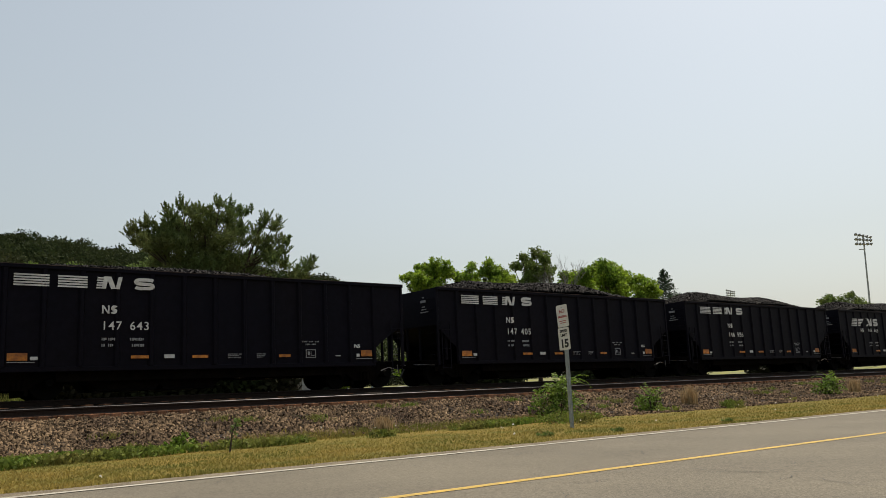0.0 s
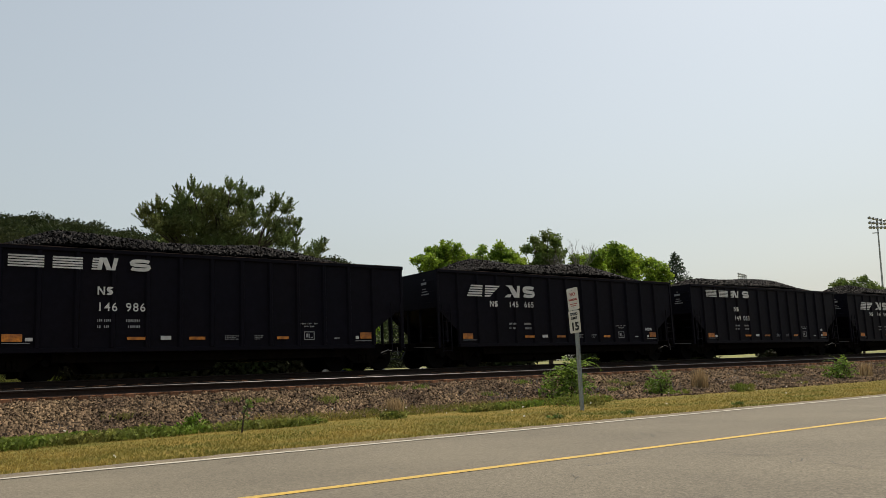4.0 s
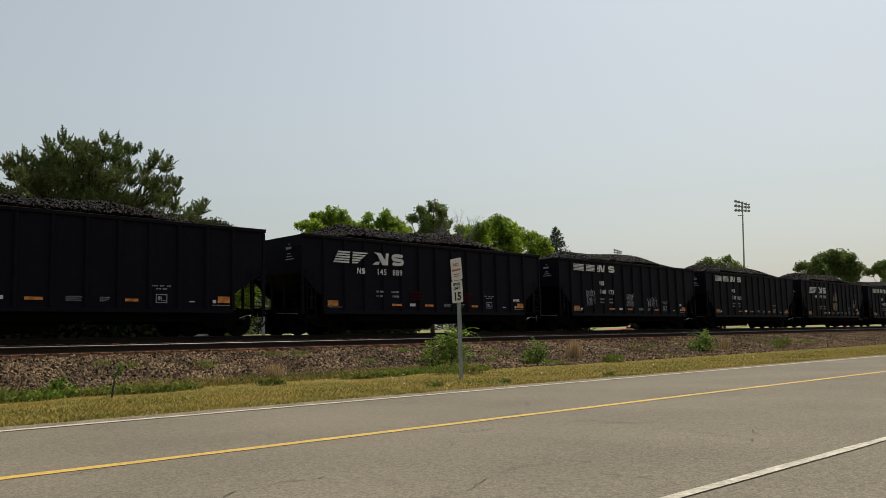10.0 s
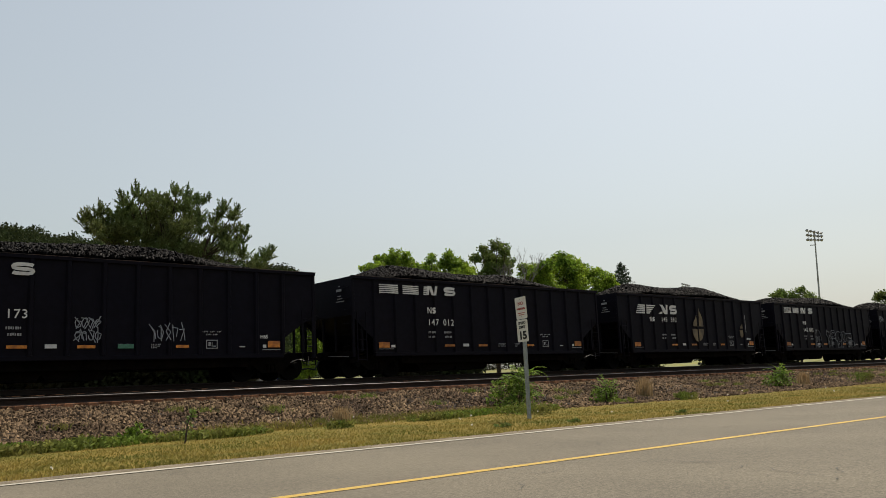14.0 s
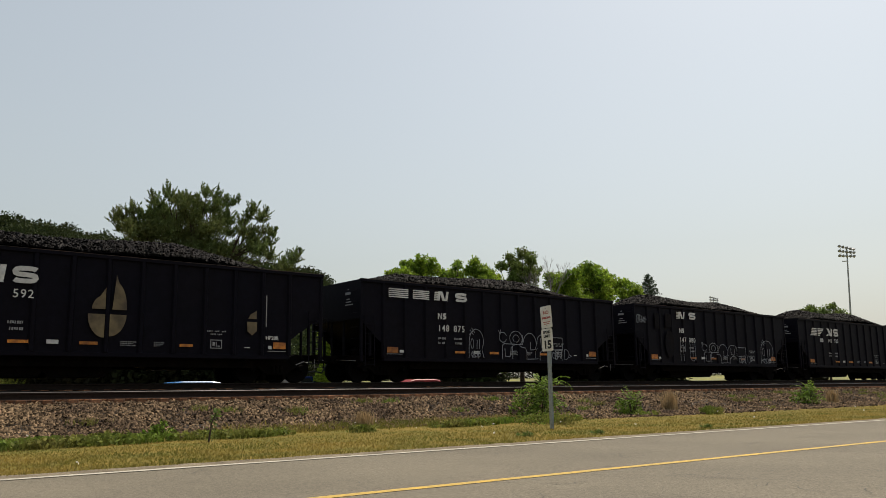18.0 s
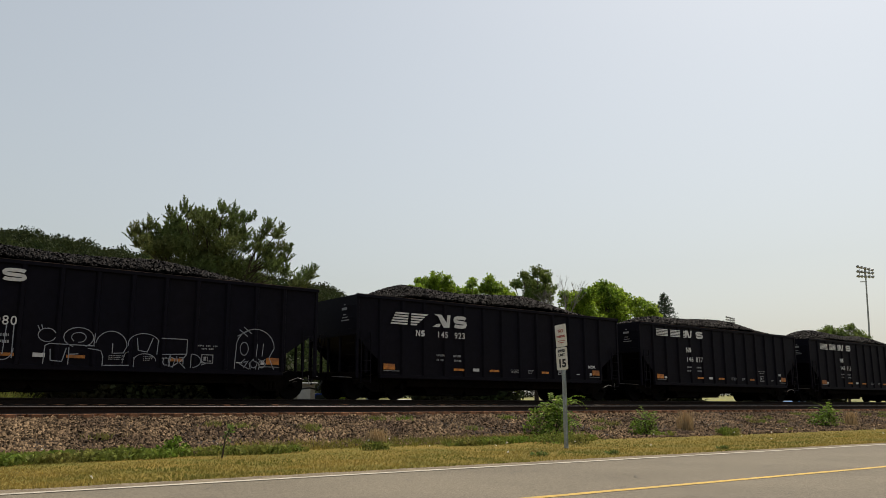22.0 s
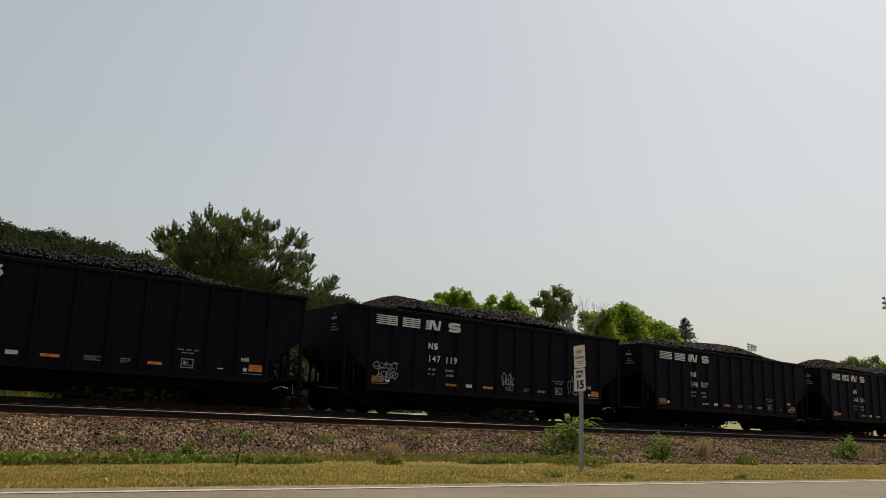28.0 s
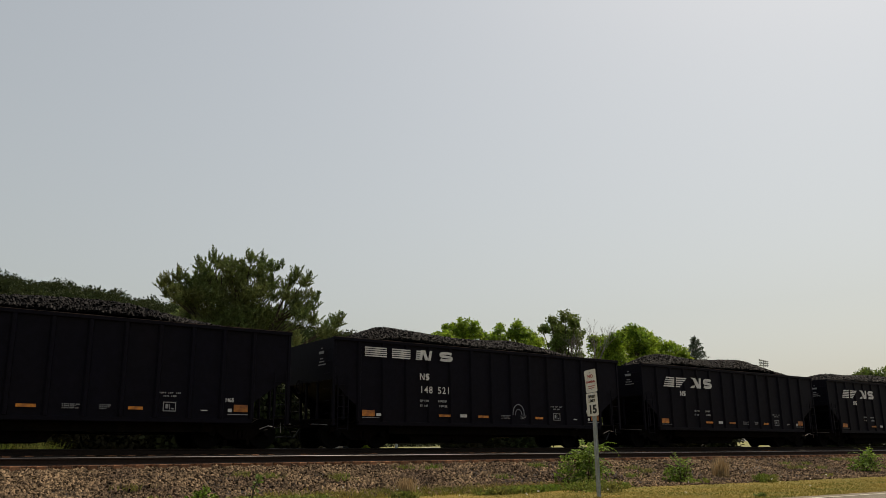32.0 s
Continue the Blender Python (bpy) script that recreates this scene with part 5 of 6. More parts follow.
def number(car, words, x, z, size):
    for i, c in enumerate(words):
        me = shared(("digit", c, size), lambda: text_mesh("digit", c, size, M_LETTER, 0.002))
        part("digit", me, M_LETTER, car, "white painted digit").location = (spaced(x) + i * size * 0.58, -HALF - 0.073, z)


def letter_n(x, z0, z1, w):
    t = 0.042
    return [rect(x, x + t, z0, z1), [(x + w, z0), (x + w - t * 1.15, z0), (x, z1), (x + t * 1.15, z1)], rect(x + w - t, x + w, z0, z1)]


def word(key, x0, x1, z0, z1, n, mat, car):
    """A stencilled word too small to read: a row of upright bars."""
    def build():
        step = (x1 - x0) / n
        return bm_mesh("stencil", plate_bm([rect(x0 + i * step, x0 + (i + (0.72 if i % 3 else 0.5)) * step, z0 + (0.012 if i % 4 == 2 else 0), z1) for i in range(n)], -0.0715 - HALF), mat)
    return tagged(part("stencil", shared(key, build), mat, car), kind="stuff")


def stripes(x0, x1, z0, z1, n=5, l0=0.0, l1=0.0):
    """A block of bars with slanting ends."""
    step = (z1 - z0) / n
    out = []
    for i in range(n):
        a, b = z0 + i * step, z0 + i * step + step * 0.62
        out.append([(x0 + l0 * (a - z0), a), (x1 + l1 * (a - z0), a), (x1 + l1 * (b - z0), b), (x0 + l0 * (b - z0), b)])
    return out


def double_curve(x0, x1, z0, z1):
    """A heavy leaning ribbon of two opposed bends."""
    h, t = z1 - z0, (z1 - z0) * 0.27
    cx, rx, rz = (x0 + x1) / 2, (x1 - x0) / 2 - t * 0.5, h * 0.25 - t * 0.02
    path = []
    for cz, a0, a1 in ((z1 - t / 2 - (h - t) / 4, 25, 270), (z0 + t / 2 + (h - t) / 4, 90, -155)):
        for i in range(9):
            a = radians(a0 + (a1 - a0) * i / 8)
            ca, sa = math.cos(a), math.sin(a)
            q = (cx + rx * math.copysign(abs(ca) ** 0.6, ca), cz + (h - t) / 4 * math.copysign(abs(sa) ** 0.75, sa))
            if not path or math.dist(q, path[-1]) > 0.004:
                path.append(q)
    rims = []
    for i, (x, z) in enumerate(path):
        (ax, az), (bx, bz) = path[max(0, i - 1)], path[min(len(path) - 1, i + 1)]
        d = math.hypot(bx - ax, bz - az) or 1.0
        nx, nz = -(bz - az) / d * t * 0.62, (bx - ax) / d * t / 2
        lean = 0.12
        rims.append(((x + nx + lean * (z + nz - z0), z + nz), (x - nx + lean * (z - nz - z0), z - nz)))
    return [[a for a, b in rims] + [b for a, b in rims[::-1]]]


def emblem_a(car, bars=True):
    if bars:
        shapes_part("a1", "emblem", stripes(1.13, 2.00, 3.01, 3.36), M_LETTER, car, "white barred emblem")
        shapes_part("a2", "emblem", stripes(2.21, 2.97, 3.01, 3.36), M_LETTER, car, "white barred emblem")
    shapes_part("a3", "emblem", stripes(3.20, 3.38, 3.01, 3.36, 5, 0.1, 0.25) + [rect(3.34, 3.46, 3.01, 3.36, 0.07), [(3.46, 3.36), (3.60, 3.36), (3.74, 3.01), (3.60, 3.01)], rect(3.72, 3.83, 3.01, 3.36, 0.08)], M_LETTER, car, "white slanted block emblem")
    shapes_part("a4", "curved_emblem", double_curve(4.20, 4.80, 3.01, 3.36), M_LETTER, car, "white double-curved block emblem")
    shapes_part("a5", "owner_mark", letter_n(3.37, 2.31, 2.54, 0.20) + double_curve(3.60, 3.76, 2.305, 2.545), M_LETTER, car, "white owner's mark")


def emblem_b(car):
    z0, z1 = 2.63, 3.10
    shapes_part("b1", "emblem", stripes(1.32, 2.06, z0, z1, 5, 0.53, 0.13), M_LETTER, car, "white barred emblem with a slanted edge")
    shapes_part("b2", "emblem", stripes(2.20, 2.45, z0, z1, 5, 0.1, 1.25), M_LETTER, car, "white barred emblem with a swept edge")
    shapes_part("b3", "emblem", [[(3.20, 2.63), (3.50, 2.63), (3.58, 2.76), (3.38, 2.74)], [(3.28, 3.10), (3.62, 3.10), (4.00, 2.63), (3.70, 2.63), (3.56, 2.84), (3.46, 3.02)], [(3.84, 2.66), (3.98, 2.63), (4.04, 3.10), (3.89, 3.10)]], M_LETTER, car, "white angular block emblem")
    shapes_part("b4", "curved_emblem", double_curve(4.15, 4.80, z0, z1), M_LETTER, car, "white double-curved block emblem")
    shapes_part("b5", "owner_mark", letter_n(2.44, 2.25, 2.47, 0.19) + double_curve(2.66, 2.82, 2.245, 2.475), M_LETTER, car, "white owner's mark")


def data_marks(car, kind, rng, code=""):
    """Reflectors, stencils and small tables low on the road side."""
    for x, w, z, h in ((1.05, 0.48, 1.02, 0.20), (4.18, 0.50, 1.05, 0.085), (5.95, 0.48, 1.05, 0.085), (8.75, 0.40, 1.05, 0.085), (11.80, 0.44, 1.05, 0.21)):
        part("reflector", shared(("r", w, h), lambda: bm_mesh("reflector", plate_bm([rect(0, w, 0, h)], -HALF - 0.0715), M_ORANGE)), M_ORANGE, car, "dusty orange reflector").location = (spaced(x) - 0.025, 0, z)
    shapes_part("d0", "stencil", [rect(1.05, 1.72, 0.965, 0.985), rect(11.6, 12.25, 0.965, 0.985)], M_LETTER_DIM, car)
    for k, (x0, x1, z, n) in enumerate(((3.38, 3.52, 1.555, 3), (3.56, 3.76, 1.555, 4), (3.38, 3.48, 1.385, 2), (3.56, 3.70, 1.385, 3), (4.15, 4.55, 1.555, 7), (4.20, 4.55, 1.385, 6))):
        word(("d1", k), x0, x1, z, z + 0.075, n, M_LETTER_DIM, car)
    shapes_part("d3" + kind, "card", [rect(5.12, 5.42, 1.05, 1.16)] + ([rect(1.60, 1.78, 1.03, 1.12)] if kind == "a" else []), M_LETTER, car, "small white card")
    for k, (x0, x1, z, n) in enumerate(((7.05, 7.5, 1.14, 9), (7.05, 7.42, 1.09, 7), (7.05, 7.48, 1.04, 9), (8.0, 8.3, 1.14, 6), (8.0, 8.27, 1.09, 5), (8.0, 8.2, 1.04, 4))):
        word(("d4", k), x0, x1, z, z + 0.028, n, M_LETTER_DIM, car)
    shapes_part("d5", "data_table", [rect(9.70, 10.07, 1.02, 1.045), rect(9.70, 10.07, 1.265, 1.29), rect(9.70, 9.725, 1.02, 1.29), rect(10.045, 10.07, 1.02, 1.29), rect(9.77, 9.85, 1.10, 1.22), rect(9.88, 9.90, 1.08, 1.22), rect(9.93, 10.01, 1.08, 1.11)], M_LETTER_DIM, car, "framed stencil table")
    for k, (x0, x1, z, n) in enumerate(((9.58, 9.78, 1.52, 4), (9.83, 9.98, 1.52, 3), (10.06, 10.20, 1.52, 3), (9.70, 9.88, 1.43, 4), (9.92, 10.08, 1.43, 3))):
        word(("d6", k), x0, x1, z, z + 0.045, n, M_LETTER_DIM, car)
    shapes_part("d7", "stencil", [rect(10.8, 11.0, 1.06, 1.085), rect(11.62, 11.74, 1.04, 1.14)], M_LETTER, car)
    # stencils on the leading end wall
    for z, a, b in ((3.25, -0.95, -0.87), (3.08, -1.05, -0.72), (2.90, -1.0, -0.80), (2.80, -1.1, -0.75), (2.70, -1.2, -0.70)):
        part("end_stencil", shared(("end", z), lambda: bm_mesh("end_stencil", box(-0.058, -0.052, a, b, z, z + (0.09 if z == 3.08 else 0.035)), M_LETTER_DIM)), M_LETTER_DIM, car)
    if code:
        me = shared(("code", code), lambda: text_mesh("code", code, 0.16, M_LETTER, 0.004))
        part("code", me, M_LETTER, car, "white stencilled code").location = (11.72, -HALF - 0.073, 1.34)


def tents(n, rng, low, high, flat=0.8):
    """Angular lumps: four foot corners and a short ridge each, turned and tipped at random; corner offsets of n of them."""
    base = np.array([(-1, -0.8, -0.7), (0.9, -1, -0.7), (1, 0.8, -0.7), (-0.8, 1, -0.7), (-0.6, -0.25, 1.0), (0.5, 0.25, 0.85)])
    p = base[None] * (1 + 0.18 * rng.normal(size=(n, 6, 3))) * rng.uniform(low, high, (n, 1, 1)) * rng.uniform(0.7, 1.35, (n, 1, 3)) * np.array([1, 1, flat])
    a, b = rng.uniform(0, 6.283, (n, 1)), rng.uniform(-1.1, 1.1, (n, 1))
    y, z = p[..., 1] * np.cos(b) - p[..., 2] * np.sin(b), p[..., 1] * np.sin(b) + p[..., 2] * np.cos(b)
    x = p[..., 0]
    return np.stack([x * np.cos(a) - y * np.sin(a), x * np.sin(a) + y * np.cos(a), z], -1)


def tent_mesh(name, corners, mat):
    """Open-footed lumps as one mesh: two slopes and two ends each."""
    n = len(corners)
    ring = np.array([0, 1, 5, 4, 2, 3, 4, 5, 1, 2, 5, 3, 0, 4])
    f = (np.arange(n)[:, None] * 6 + ring[None]).ravel()
    me = bpy.data.meshes.new(name)
    me.vertices.add(6 * n)
    me.vertices.foreach_set("co", corners.reshape(-1))
    me.loops.add(len(f))
    me.loops.foreach_set("vertex_index", f)
    me.polygons.add(4 * n)
    me.polygons.foreach_set("loop_start", (np.arange(n)[:, None] * 14 + np.array([0, 4, 8, 11])).ravel())
    me.polygons.foreach_set("loop_total", np.tile([4, 4, 3, 3], n))
    me.materials.append(mat)
    me.update(calc_edges=True)
    return me


def make_coal(seed, rise, x0, x1):
    """A heaped load: a rounded bed under many angular lumps."""
    rng = np.random.default_rng(seed)
    vs, fs, nx, ny = [], [], 60, 14

    def height(x, y):
        u = (x - x0) / (x1 - x0)
        along = np.clip(u / 0.16, 0, 1) ** 0.8 * np.clip((1 - u) / 0.33, 0, 1) ** 0.75 * (1 + 0.12 * np.sin(9 * u + seed))
        across = 1 - 0.62 * (np.abs(y) / 1.5) ** 2.2
        return TOP - 0.16 + (rise + 0.16) * along * across

    for i in range(nx + 1):
        for j in range(ny + 1):
            x, y = 0.06 + (BODY - 0.12) * i / nx, -1.54 + 3.08 * j / ny
            vs.append((x, y, height(x, y) - 0.03 + 0.02 * rng.normal()))
    for i in range(nx):
        for j in range(ny):
            a = i * (ny + 1) + j
            fs.append((a, a + ny + 1, a + ny + 2, a + 1))
    bed = mesh_from("coal_bed", vs, fs, M_COAL_DUST)
    n = 13000
    x, y = rng.uniform(0.1, BODY - 0.1, n), -1.52 + 3.04 * rng.uniform(size=n) ** 1.5
    p = tents(n, rng, 0.016, 0.046, 0.8) + np.stack([x, y, height(x, y) + rng.uniform(-0.015, 0.05, n)], -1)[:, None, :]
    return tent_mesh("coal_load", p, M_COAL), bed


def strokes(lines, w=0.024, y=None):
    """Sprayed lines: a flat ribbon along each run of points in x and z."""
    y = -HALF - 0.075 if y is None else y
    vs, fs = [], []
    for pts in lines:
        for (x0, z0), (x1, z1) in zip(pts, pts[1:]):
            x0, x1 = spaced(x0), spaced(x1)
            d = math.hypot(x1 - x0, z1 - z0) or 1
            nx, nz = -(z1 - z0) / d * w / 2, (x1 - x0) / d * w / 2
            ex, ez = (x1 - x0) / d * w * 0.3, (z1 - z0) / d * w * 0.3
            k = len(vs)
            vs += [(x0 + nx - ex, y, z0 + nz - ez), (x0 - nx - ex, y, z0 - nz - ez), (x1 - nx + ex, y, z1 - nz + ez), (x1 + nx + ex, y, z1 + nz + ez)]
            fs.append((k, k + 1, k + 2, k + 3))
    return mesh_from("graffiti", vs, fs, M_GRAFFITI)


def arc(cx, cz, rx, rz, a0, a1, n=14):
    return [(cx + rx * math.cos(radians(a0 + (a1 - a0) * i / n)), cz + rz * math.sin(radians(a0 + (a1 - a0) * i / n))) for i in range(n + 1)]


def scrawl(x, z, w, h, seed, n=5):
    """A dense looping tag."""
    rng = random.Random(seed)
    out = []
    for i in range(n):
        cx = x + w * (i + 0.5) / n
        out.append(arc(cx, z + h * rng.uniform(0.4, 0.6), w / n * rng.uniform(0.5, 0.9), h * rng.uniform(0.3, 0.5), rng.uniform(0, 200), rng.uniform(260, 500), 5))
        out.append([(cx + rng.uniform(-0.1, 0.1) * w, z + h * rng.uniform(0, 0.3)), (cx + rng.uniform(-0.12, 0.12) * w, z + h * rng.uniform(0.7, 1))])
        out.append([(cx - 0.12 * w, z + h * rng.uniform(0.2, 0.8)), (cx + 0.12 * w, z + h * rng.uniform(0.2, 0.8))])
    return out


def tag(x, z, w, h, seed, cols=4, rows=2):
    """Rows of jagged sprayed letters, each a few crossing strokes."""
    rng = random.Random(seed)
    out = []
    for r in range(rows):
        for c in range(cols):
            x0, z0, cw, ch = x + w * c / cols, z + h * r / rows, w / cols, h / rows
            p = [(x0 + cw * rng.uniform(-0.15, 1.15), z0 + ch * k) for k in (rng.uniform(-0.1, 0.15), rng.uniform(0.4, 0.6), rng.uniform(0.9, 1.15))]
            q = [(x0 + cw * rng.uniform(0.0, 0.4), z0 + ch * rng.uniform(0.6, 1.0)), (x0 + cw * rng.uniform(0.6, 1.1), z0 + ch * rng.uniform(0.5, 0.9)), (x0 + cw * rng.uniform(0.3, 0.9), z0 + ch * rng.uniform(0.0, 0.3))]
            out += [p, q]
            if rng.random() < 0.6:
                out.append(arc(x0 + cw * 0.5, z0 + ch * 0.5, cw * 0.4, ch * 0.35, rng.uniform(0, 180), rng.uniform(220, 360), 5))
    return out


def bubble_piece(x):
    """Large rounded outlines sprayed in a row, four metres long."""
    z = 0.86
    first = [arc(0.05, 0.87, 0.20, 0.20, 20, 340), [(-0.17, 1.14), (-0.12, 1.0)], [(-0.09, 1.16), (-0.06, 1.04)],
             [(0.0, 0.02), (0.02, 0.56), (0.12, 0.62), (1.15, 0.60)], [(0.14, 0.45), (0.16, 0.12), (0.42, 0.10), (0.50, 0.50)], [(0.56, 0.54), (0.56, 0.02)], [(0.56, 0.32), (0.78, 0.34)]]
    second = [arc(0.77, 0.84, 0.35, 0.30, -60, 250), arc(0.77, 0.84, 0.17, 0.15, -90, 230), [(1.15, 0.98), (1.13, 0.60)], [(1.0, 0.52), (1.30, 0.47), (1.36, 0.30), (1.36, 0.0)],
              arc(1.55, 0.62, 0.38, 0.46, 0, 170), [(1.93, 0.62), (1.85, 0.42), (1.62, 0.40)], [(1.58, 0.70), (1.58, 0.40)], arc(1.98, 0.10, 0.14, 0.36, 90, 180), [(1.40, 0.02), (2.0, 0.04)]]
    third = [arc(2.36, 0.72, 0.40, 0.34, 20, 190), [(2.18, 0.90), (2.22, 0.52), (2.45, 0.48), (2.58, 0.92)], [(2.72, 0.84), (2.70, 0.42)], [(2.12, 0.30), (2.12, 0.0)], arc(2.40, 0.2, 0.28, 0.22, 0, 180),
             [(2.81, 0.94), (3.49, 0.94), (3.49, 0.46), (2.84, 0.42)], [(3.61, 0.46), (3.61, 0.03)], arc(3.62, 0.25, 0.26, 0.22, -80, 85), [(3.88, 0.25), (4.03, 0.18), (3.90, 0.12)]]
    third += tag(2.84, 0.02, 0.62, 0.36, 5, 3, 1)
    return [[(x + a, z + b) for a, b in run] for run in first + second + third]


def scaled(lines, x, sx, sz, z=0.86):
    """Lines drawn from x = 0, set down at x and sized."""
    return [[(x + p * sx, z + (q - z) * sz) for p, q in run] for run in lines]


def face_piece(x, z=0.86):
    """A tall arched outline, 0.75 m wide, with hairs above and drips within."""
    run = [[(0.0, 0.03), (0.02, 0.55)], arc(0.40, 0.62, 0.38, 0.52, 0, 190), [(0.78, 0.62), (0.68, 0.36), (0.78, 0.04)], [(0.44, 0.72), (0.42, 0.38)], [(0.56, 0.74), (0.54, 0.40)],
           arc(0.18, 0.58, 0.08, 0.18, 0, 360), [(0.04, 0.92), (0.30, 1.12)], [(0.08, 1.10), (0.24, 0.92)], [(0.16, 1.18), (0.32, 1.0)]] + tag(0.12, 0.02, 0.5, 0.30, 9, 3, 1)
    return [[(x + a, z + b) for a, b in r] for r in run]


# kind, number, stencilled code, in the order in which they pass
TRAIN = [("a", "146 218", ""), ("a", "147 643", "P65"), ("a", "147 405", "P65"), ("a", "146 986", ""), ("b", "145 665", "HP29R"), ("a", "149 063", "H65"), ("b", "145 949", ""), ("b", "145 889", "HP29R"), ("a", "148 173", "H65"),
         ("a", "147 012", ""), ("b", "145 592", "HP28R"), ("a", "148 875", ""), ("a", "147 080", ""), ("b", "145 923", "HP29R"), ("a", "146 877", "H65"), ("a", "149 213", "H65"), ("a", "147 119", "H65"),
         ("a", "146 507", "H65"), ("a", "148 521", "H65"), ("b", "", ""), ("b", "", ""), ("a", "", ""), ("a", "", ""), ("b", "", "")]
LEAD = 8.033 - 4.47 - PITCH       # leading end of the first car at the start


def build_train():
    base = make_car()
    coal = [make_coal(101, 0.58, 0.7, 12.6), make_coal(102, 0.66, 0.9, 13.1), make_coal(103, 0.55, 0.6, 13.1)]
    low_coal = make_coal(104, 0.22, 0.6, 12.0)
    cars, loads = [], []
    rng = random.Random(5)
    for i, (kind, words, code) in enumerate(TRAIN):
        m = pose(LEAD + PITCH * i, FAR_TRACK[0], FAR_TRACK[1])
        car = copy_thing(base, m) if i else base
        car.matrix_basis = m
        cars.append(car)
        lumps, bed = low_coal if i == 1 else coal[i % 3]
        loads.append(tagged(new("coal_load", lumps), "heaped load of shiny black coal lumps in a hopper", "coal", "coal loads", "stuff"))
        loads[-1].matrix_basis = m
        part("coal_bed", bed, M_COAL_DUST, loads[-1], "packed coal dust under the lumps")
    for i, (kind, words, code) in enumerate(TRAIN):
        car = cars[i]
        if kind == "a":
            emblem_a(car, words != "147 080")
        else:
            emblem_b(car)
        if words:
            first, second = words.split()
            if kind == "a":
                number(car, first, 3.36, 1.86, 0.34)
                number(car, second, 4.13, 1.86, 0.34)
            else:
                number(car, first, 3.40, 2.25, 0.32)
                number(car, second, 4.22, 2.25, 0.32)
        data_marks(car, kind, rng, code)
        if words == "148 173":
            for x, z, w, h, s, n in ((2.12, 1.28, 0.78, 0.78, 1, 2), (5.86, 1.22, 0.72, 0.70, 2, 2), (7.95, 1.25, 1.05, 0.50, 3, 1)):
                part("graffiti", strokes(tag(x, z, w, h, s, 4 if n == 2 else 5, n), 0.024), M_GRAFFITI, car, "white sprayed tag")
            bm = plate_bm([rect(7.05, 7.5, 1.04, 1.16)], -HALF - 0.074)
            part("graffiti", bm, M_GRAFFITI_GREEN, car, "green sprayed patch")
        elif words == "148 875":
            part("graffiti", strokes(scaled(face_piece(0), 4.87, 0.98, 1.0, 0.86)), M_GRAFFITI, car, "white sprayed rounded outline")
            part("graffiti", strokes(scaled(bubble_piece(0), 6.62, 1.0, 1.0)), M_GRAFFITI, car, "large white sprayed bubble outlines")
        elif words == "147 080":
            part("graffiti", strokes(scrawl(0.08, 2.62, 0.75, 0.5, 12, 4), 0.026), M_GRAFFITI, car, "white sprayed tag")
            for o in (rect(1.45, 1.78, 2.45, 3.2), rect(2.28, 2.75, 2.55, 3.2)):
                part("paint_patch", plate_bm([o], -HALF - 0.0716), M_PATCH, car, "brown patch of overpainted lettering")
            part("paint_patch", plate_bm([arc(2.55, 1.75, 0.36, 0.66, 0, 360, 20)[:-1]], -HALF - 0.0718), M_PATCH, car, "brown oval patch of overpaint")
            part("graffiti", strokes([[(3.4, 1.9), (3.38, 0.95)], [(3.6, 1.9), (3.65, 0.95)], [(3.8, 1.9), (3.78, 1.4)], [(4.2, 1.9), (4.2, 1.3)], [(4.45, 1.9), (4.4, 1.1)], [(4.62, 1.9), (4.62, 1.0)], arc(4.4, 1.25, 0.25, 0.3, 180, 360), arc(3.55, 1.4, 0.2, 0.3, 0, 180)]), M_GRAFFITI, car, "white sprayed dripping outlines")
            part("graffiti", strokes(scaled(bubble_piece(0), 5.38, 1.11, 0.90)), M_GRAFFITI, car, "large white sprayed bubble outlines")
            part("graffiti", strokes(scaled(face_piece(0), 10.75, 1.68, 1.12)), M_GRAFFITI, car, "white sprayed rounded outline")
        elif words == "145 592":
            c, z = 6.66, 1.98
            for o in ([(c - 0.07, z + 0.07), (c - 0.07, z + 0.68)] + arc(c - 0.07, z + 0.07, 0.36, 0.40, 115, 180, 6),
                      [(c + 0.12, z + 0.07), (c + 0.20, z + 1.05)] + arc(c + 0.16, z + 0.07, 0.36, 0.80, 70, 0, 8),
                      [(c - 0.07, z - 0.07)] + arc(c - 0.07, z - 0.07, 0.46, 0.66, 180, 270, 8),
                      [(c + 0.06, z - 0.07)] + arc(c + 0.06, z - 0.07, 0.46, 0.62, 270, 360, 8)):
                part("graffiti", plate_bm([o], -HALF - 0.073), M_GRAFFITI_TAN, car, "tan quarter of a painted disc")
            for o in ([(10.92, 1.98), (11.20, 1.98), (11.20, 2.24), (11.0, 2.12)], [(10.88, 1.88), (11.22, 1.88), (11.22, 1.60), (11.06, 1.46), (10.90, 1.58)]):
                part("graffiti", plate_bm([o], -HALF - 0.073), M_GRAFFITI_TAN, car, "tan painted patch")
            part("graffiti", plate_bm([rect(11.52, 11.555, 1.75, 2.75)], -HALF - 0.073), M_LETTER_DIM, car, "pale painted line")
        elif words == "145 889":
            for x in (5.2, 8.25):
                for k in range(3):
                    part("stencil", plate_bm([rect(x, x + 0.6, 1.30 + 0.13 * k, 1.38 + 0.13 * k)], -HALF - 0.073), M_FADED_RED, car, "faded red stencil")
        elif words == "147 119":
            part("graffiti", strokes(scrawl(1.15, 1.45, 0.95, 0.30, 21, 4), 0.03), M_LETTER_DIM, car, "faint sprayed tag")
            part("graffiti", strokes(scrawl(1.25, 1.12, 0.8, 0.30, 22, 4), 0.03), M_LETTER_DIM, car, "faint sprayed tag")
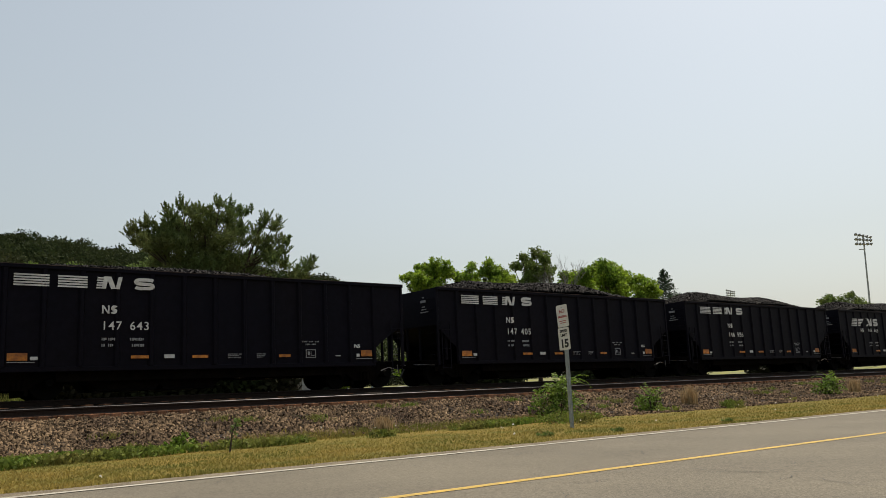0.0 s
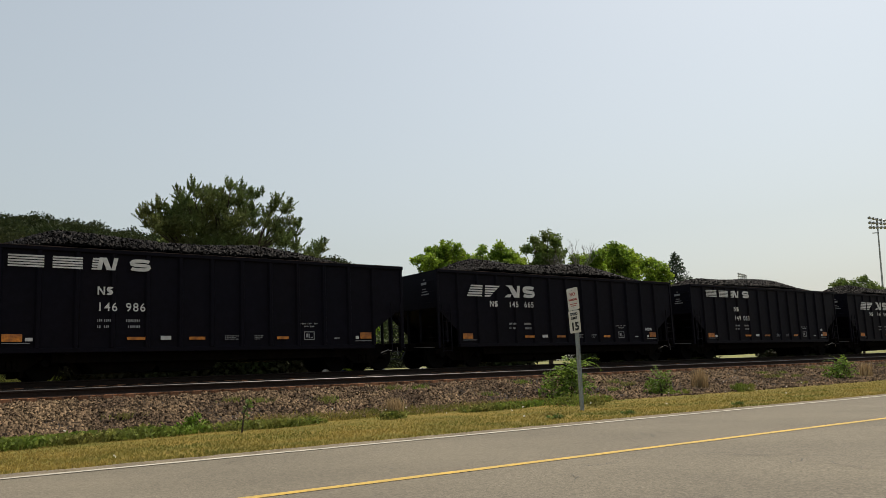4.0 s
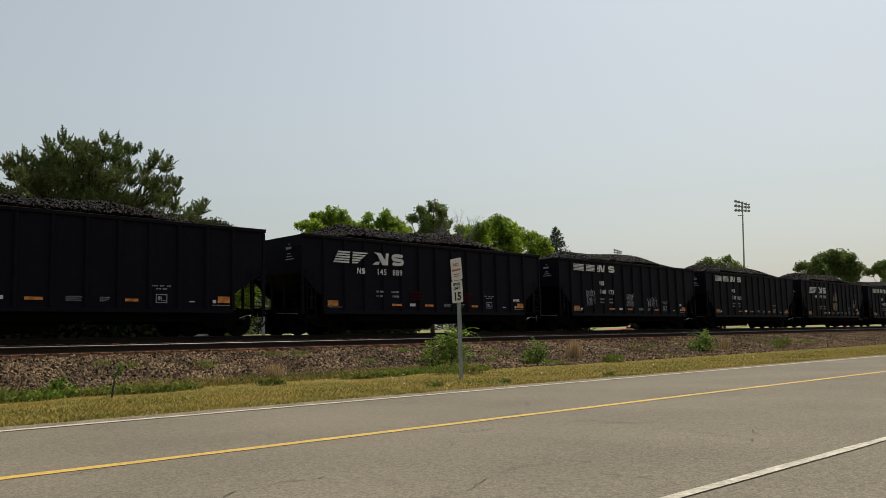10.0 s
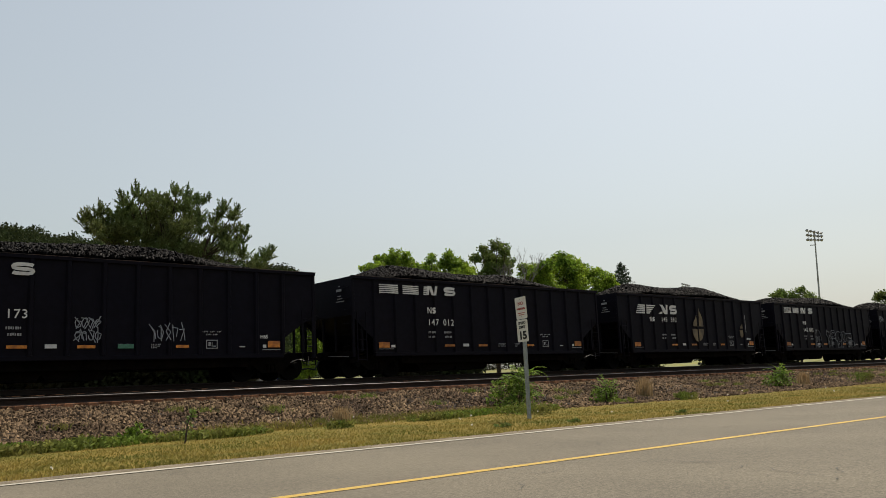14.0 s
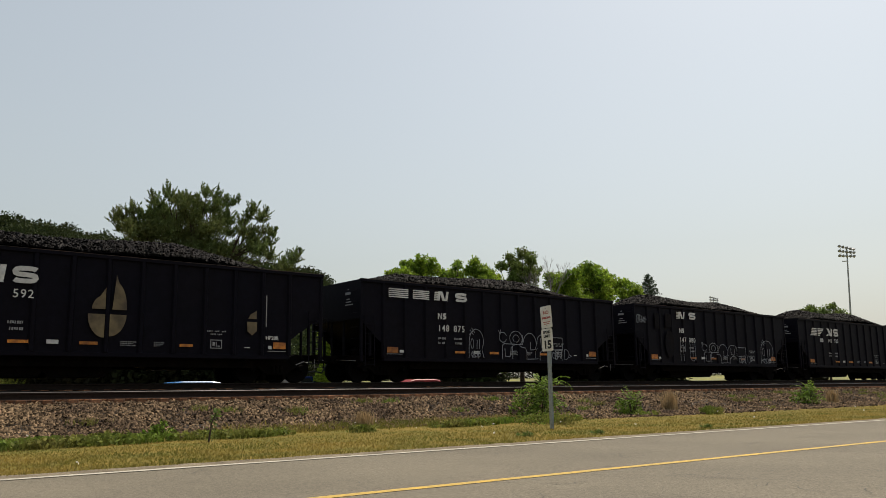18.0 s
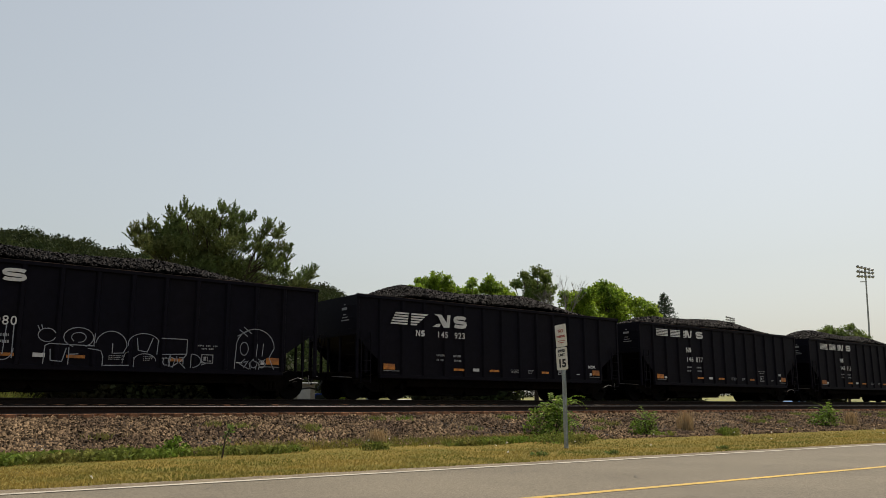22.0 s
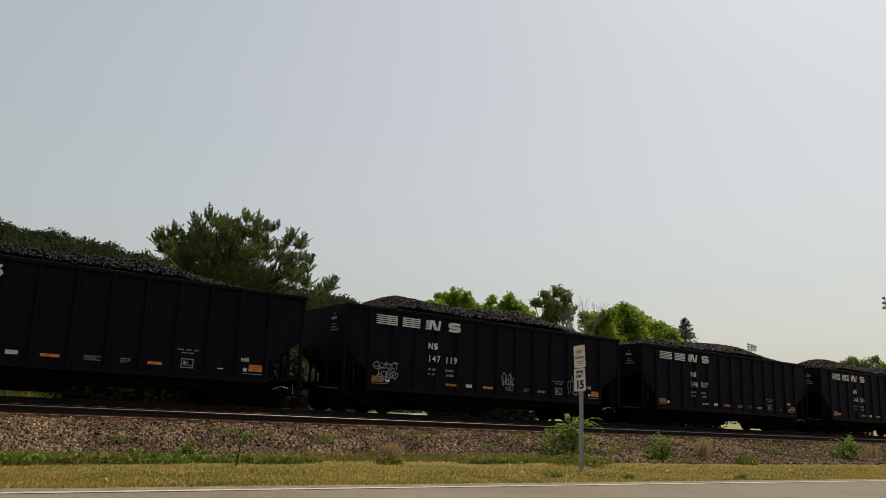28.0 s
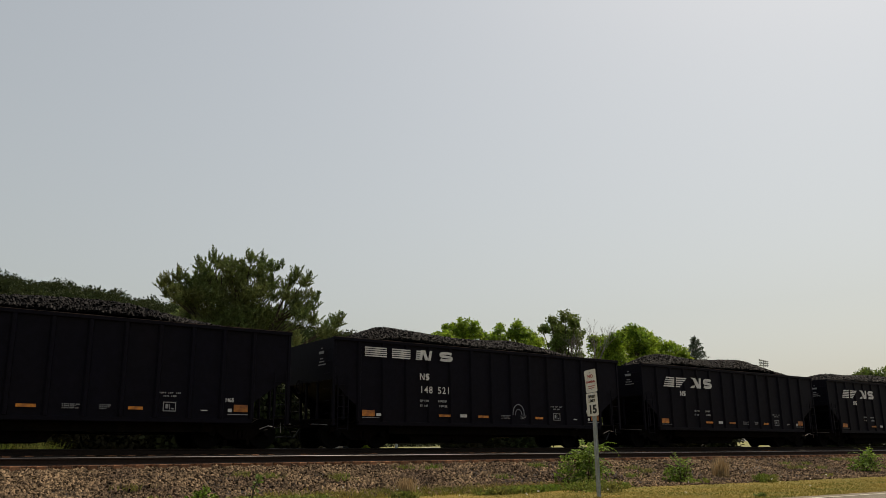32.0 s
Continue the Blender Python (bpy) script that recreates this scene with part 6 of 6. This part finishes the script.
            part("graffiti", strokes([arc(10.50 + 0.15 * k, 1.38 + 0.04 * (k % 2), 0.085, 0.24, -20, 200, 8) for k in range(5)] + [[(10.42 + 0.15 * k, 1.45), (10.46 + 0.15 * k, 1.10)] for k in range(6)] + tag(10.65, 1.66, 0.2, 0.16, 6, 2, 1), 0.024), M_LETTER_DIM, car, "faint sprayed outline")
            part("graffiti", strokes(scrawl(6.9, 1.15, 0.6, 0.55, 23, 4), 0.026), M_LETTER_DIM, car, "faint sprayed tag")
        elif words == "148 521":
            part("graffiti", strokes([arc(7.9, 1.25, 0.28, 0.33, -10, 190), arc(7.9, 1.2, 0.16, 0.2, 0, 180)], 0.03), M_GRAFFITI, car, "white sprayed arch")
    return cars, loads


CARS, LOADS = build_train()

# ---- stones and ties, piece by piece ----
TIE = bm_mesh("tie", box(-0.11, 0.11, -1.3, 1.3, -0.17, 0.0, bevel=0.012), M_TIE)


def build_ties():
    rng = random.Random(9)
    for track, full in zip(TRACKS, (190, 60)):
        x0 = -8.0
        for i in range(full):
            tie = part("tie", TIE, M_TIE, track)
            tie.matrix_basis = pose(x0 + i * 0.53 + rng.uniform(-0.03, 0.03), rng.uniform(-0.05, 0.05), -0.002, 0, 0, rng.uniform(-1, 1))
        bm = bmesh.new()
        for i in range(360):
            x = x0 + (full + i) * 0.53
            add_box(bm, x - 0.11, x + 0.11, -1.3, 1.3, -0.17, -0.002)
        tagged(part("ties", bm, M_TIE, track, "row of weathered wooden ties"), kind="stuff")


def build_stones():
    """Angular crushed stones over the road-side shoulder and between the tracks."""
    rng = np.random.default_rng(131)
    for name, n, x0, x1, y0, y1, power in (("ballast_stones", 112000, 1.0, 75, 15.7, 20.45, 1.6), ("track_stones", 5000, 1.5, 60, 20.45, 23.2, 1.5)):
        x = x0 + (x1 - x0) * rng.uniform(size=n) ** power
        y = rng.uniform(y0, y1, n)
        if name == "ballast_stones":
            foot = 15.5 - np.clip(0.09 * (x - 11.0), 0.0, 0.9)
            y = foot + 0.2 + (y1 - foot - 0.2) * (y - y0) / (y1 - y0)
            keep = rng.uniform(size=n) < np.clip((y - foot) / 0.8, 0.1, 1)
            x, y = x[keep], y[keep]
        n = len(x)
        lift = (-0.02, 0.045) if name == "ballast_stones" else (-0.02, 0.008)
        z = np.maximum(0.02, np.interp(y, [q[0] for q in BED], [q[1] for q in BED])) + rng.uniform(*lift, n)
        p = tents(n, rng, 0.015, 0.038, 1.0) + np.stack([x, y, z], -1)[:, None, :]
        tagged(new(name, tent_mesh(name, p, M_STONE)), "loose grey-brown crushed stones on the railway bed", "stones", kind="stuff")


build_ties()
build_stones()

# ---- what moves ----


def gone(t):
    """Metres that the train has rolled towards -x after t seconds."""
    return 7.804 * t + 0.003 * t * t - 0.00003 * t ** 3


def motions():
    times = [0.0, 4.0, 8.0, 12.0, 16.0, 20.0, 24.0, 28.0, 32.0]
    for i, (car, load) in enumerate(zip(CARS, LOADS)):
        rows = [(t, pose(LEAD + PITCH * i - gone(t), FAR_TRACK[0], FAR_TRACK[1])) for t in times]
        walk(car, rows)
        walk(load, rows)
    for car, y, x, t0, speed in TRAFFIC:
        walk(car, [(t, pose(x + speed * (t - t0), y, 0.15, 0, 0, 0 if speed > 0 else 180)) for t in (0.0, 8.0, 16.0, 24.0, 32.0)])
    # wheels of 0.46 m turn as the train rolls; those in the same place of a truck share their keys
    firsts = {}
    for car in CARS:
        for truck in car.children:
            if not truck.name.startswith("truck"):
                continue
            for w in truck.children:
                if not w.name.startswith("wheelset"):
                    continue
                x = round(w.location.x, 2)
                if x not in firsts:
                    walk(w, [(k / 15, pose(x, 0, 0.46, 0, -math.degrees(gone(k / 15) / 0.46), 0)) for k in range(481)])
                    firsts[x] = w
                else:
                    w.rotation_mode = "QUATERNION"
                    w.animation_data_create()
                    w.animation_data.action = firsts[x].animation_data.action
                    w.animation_data.action_slot = firsts[x].animation_data.action_slot


motions()
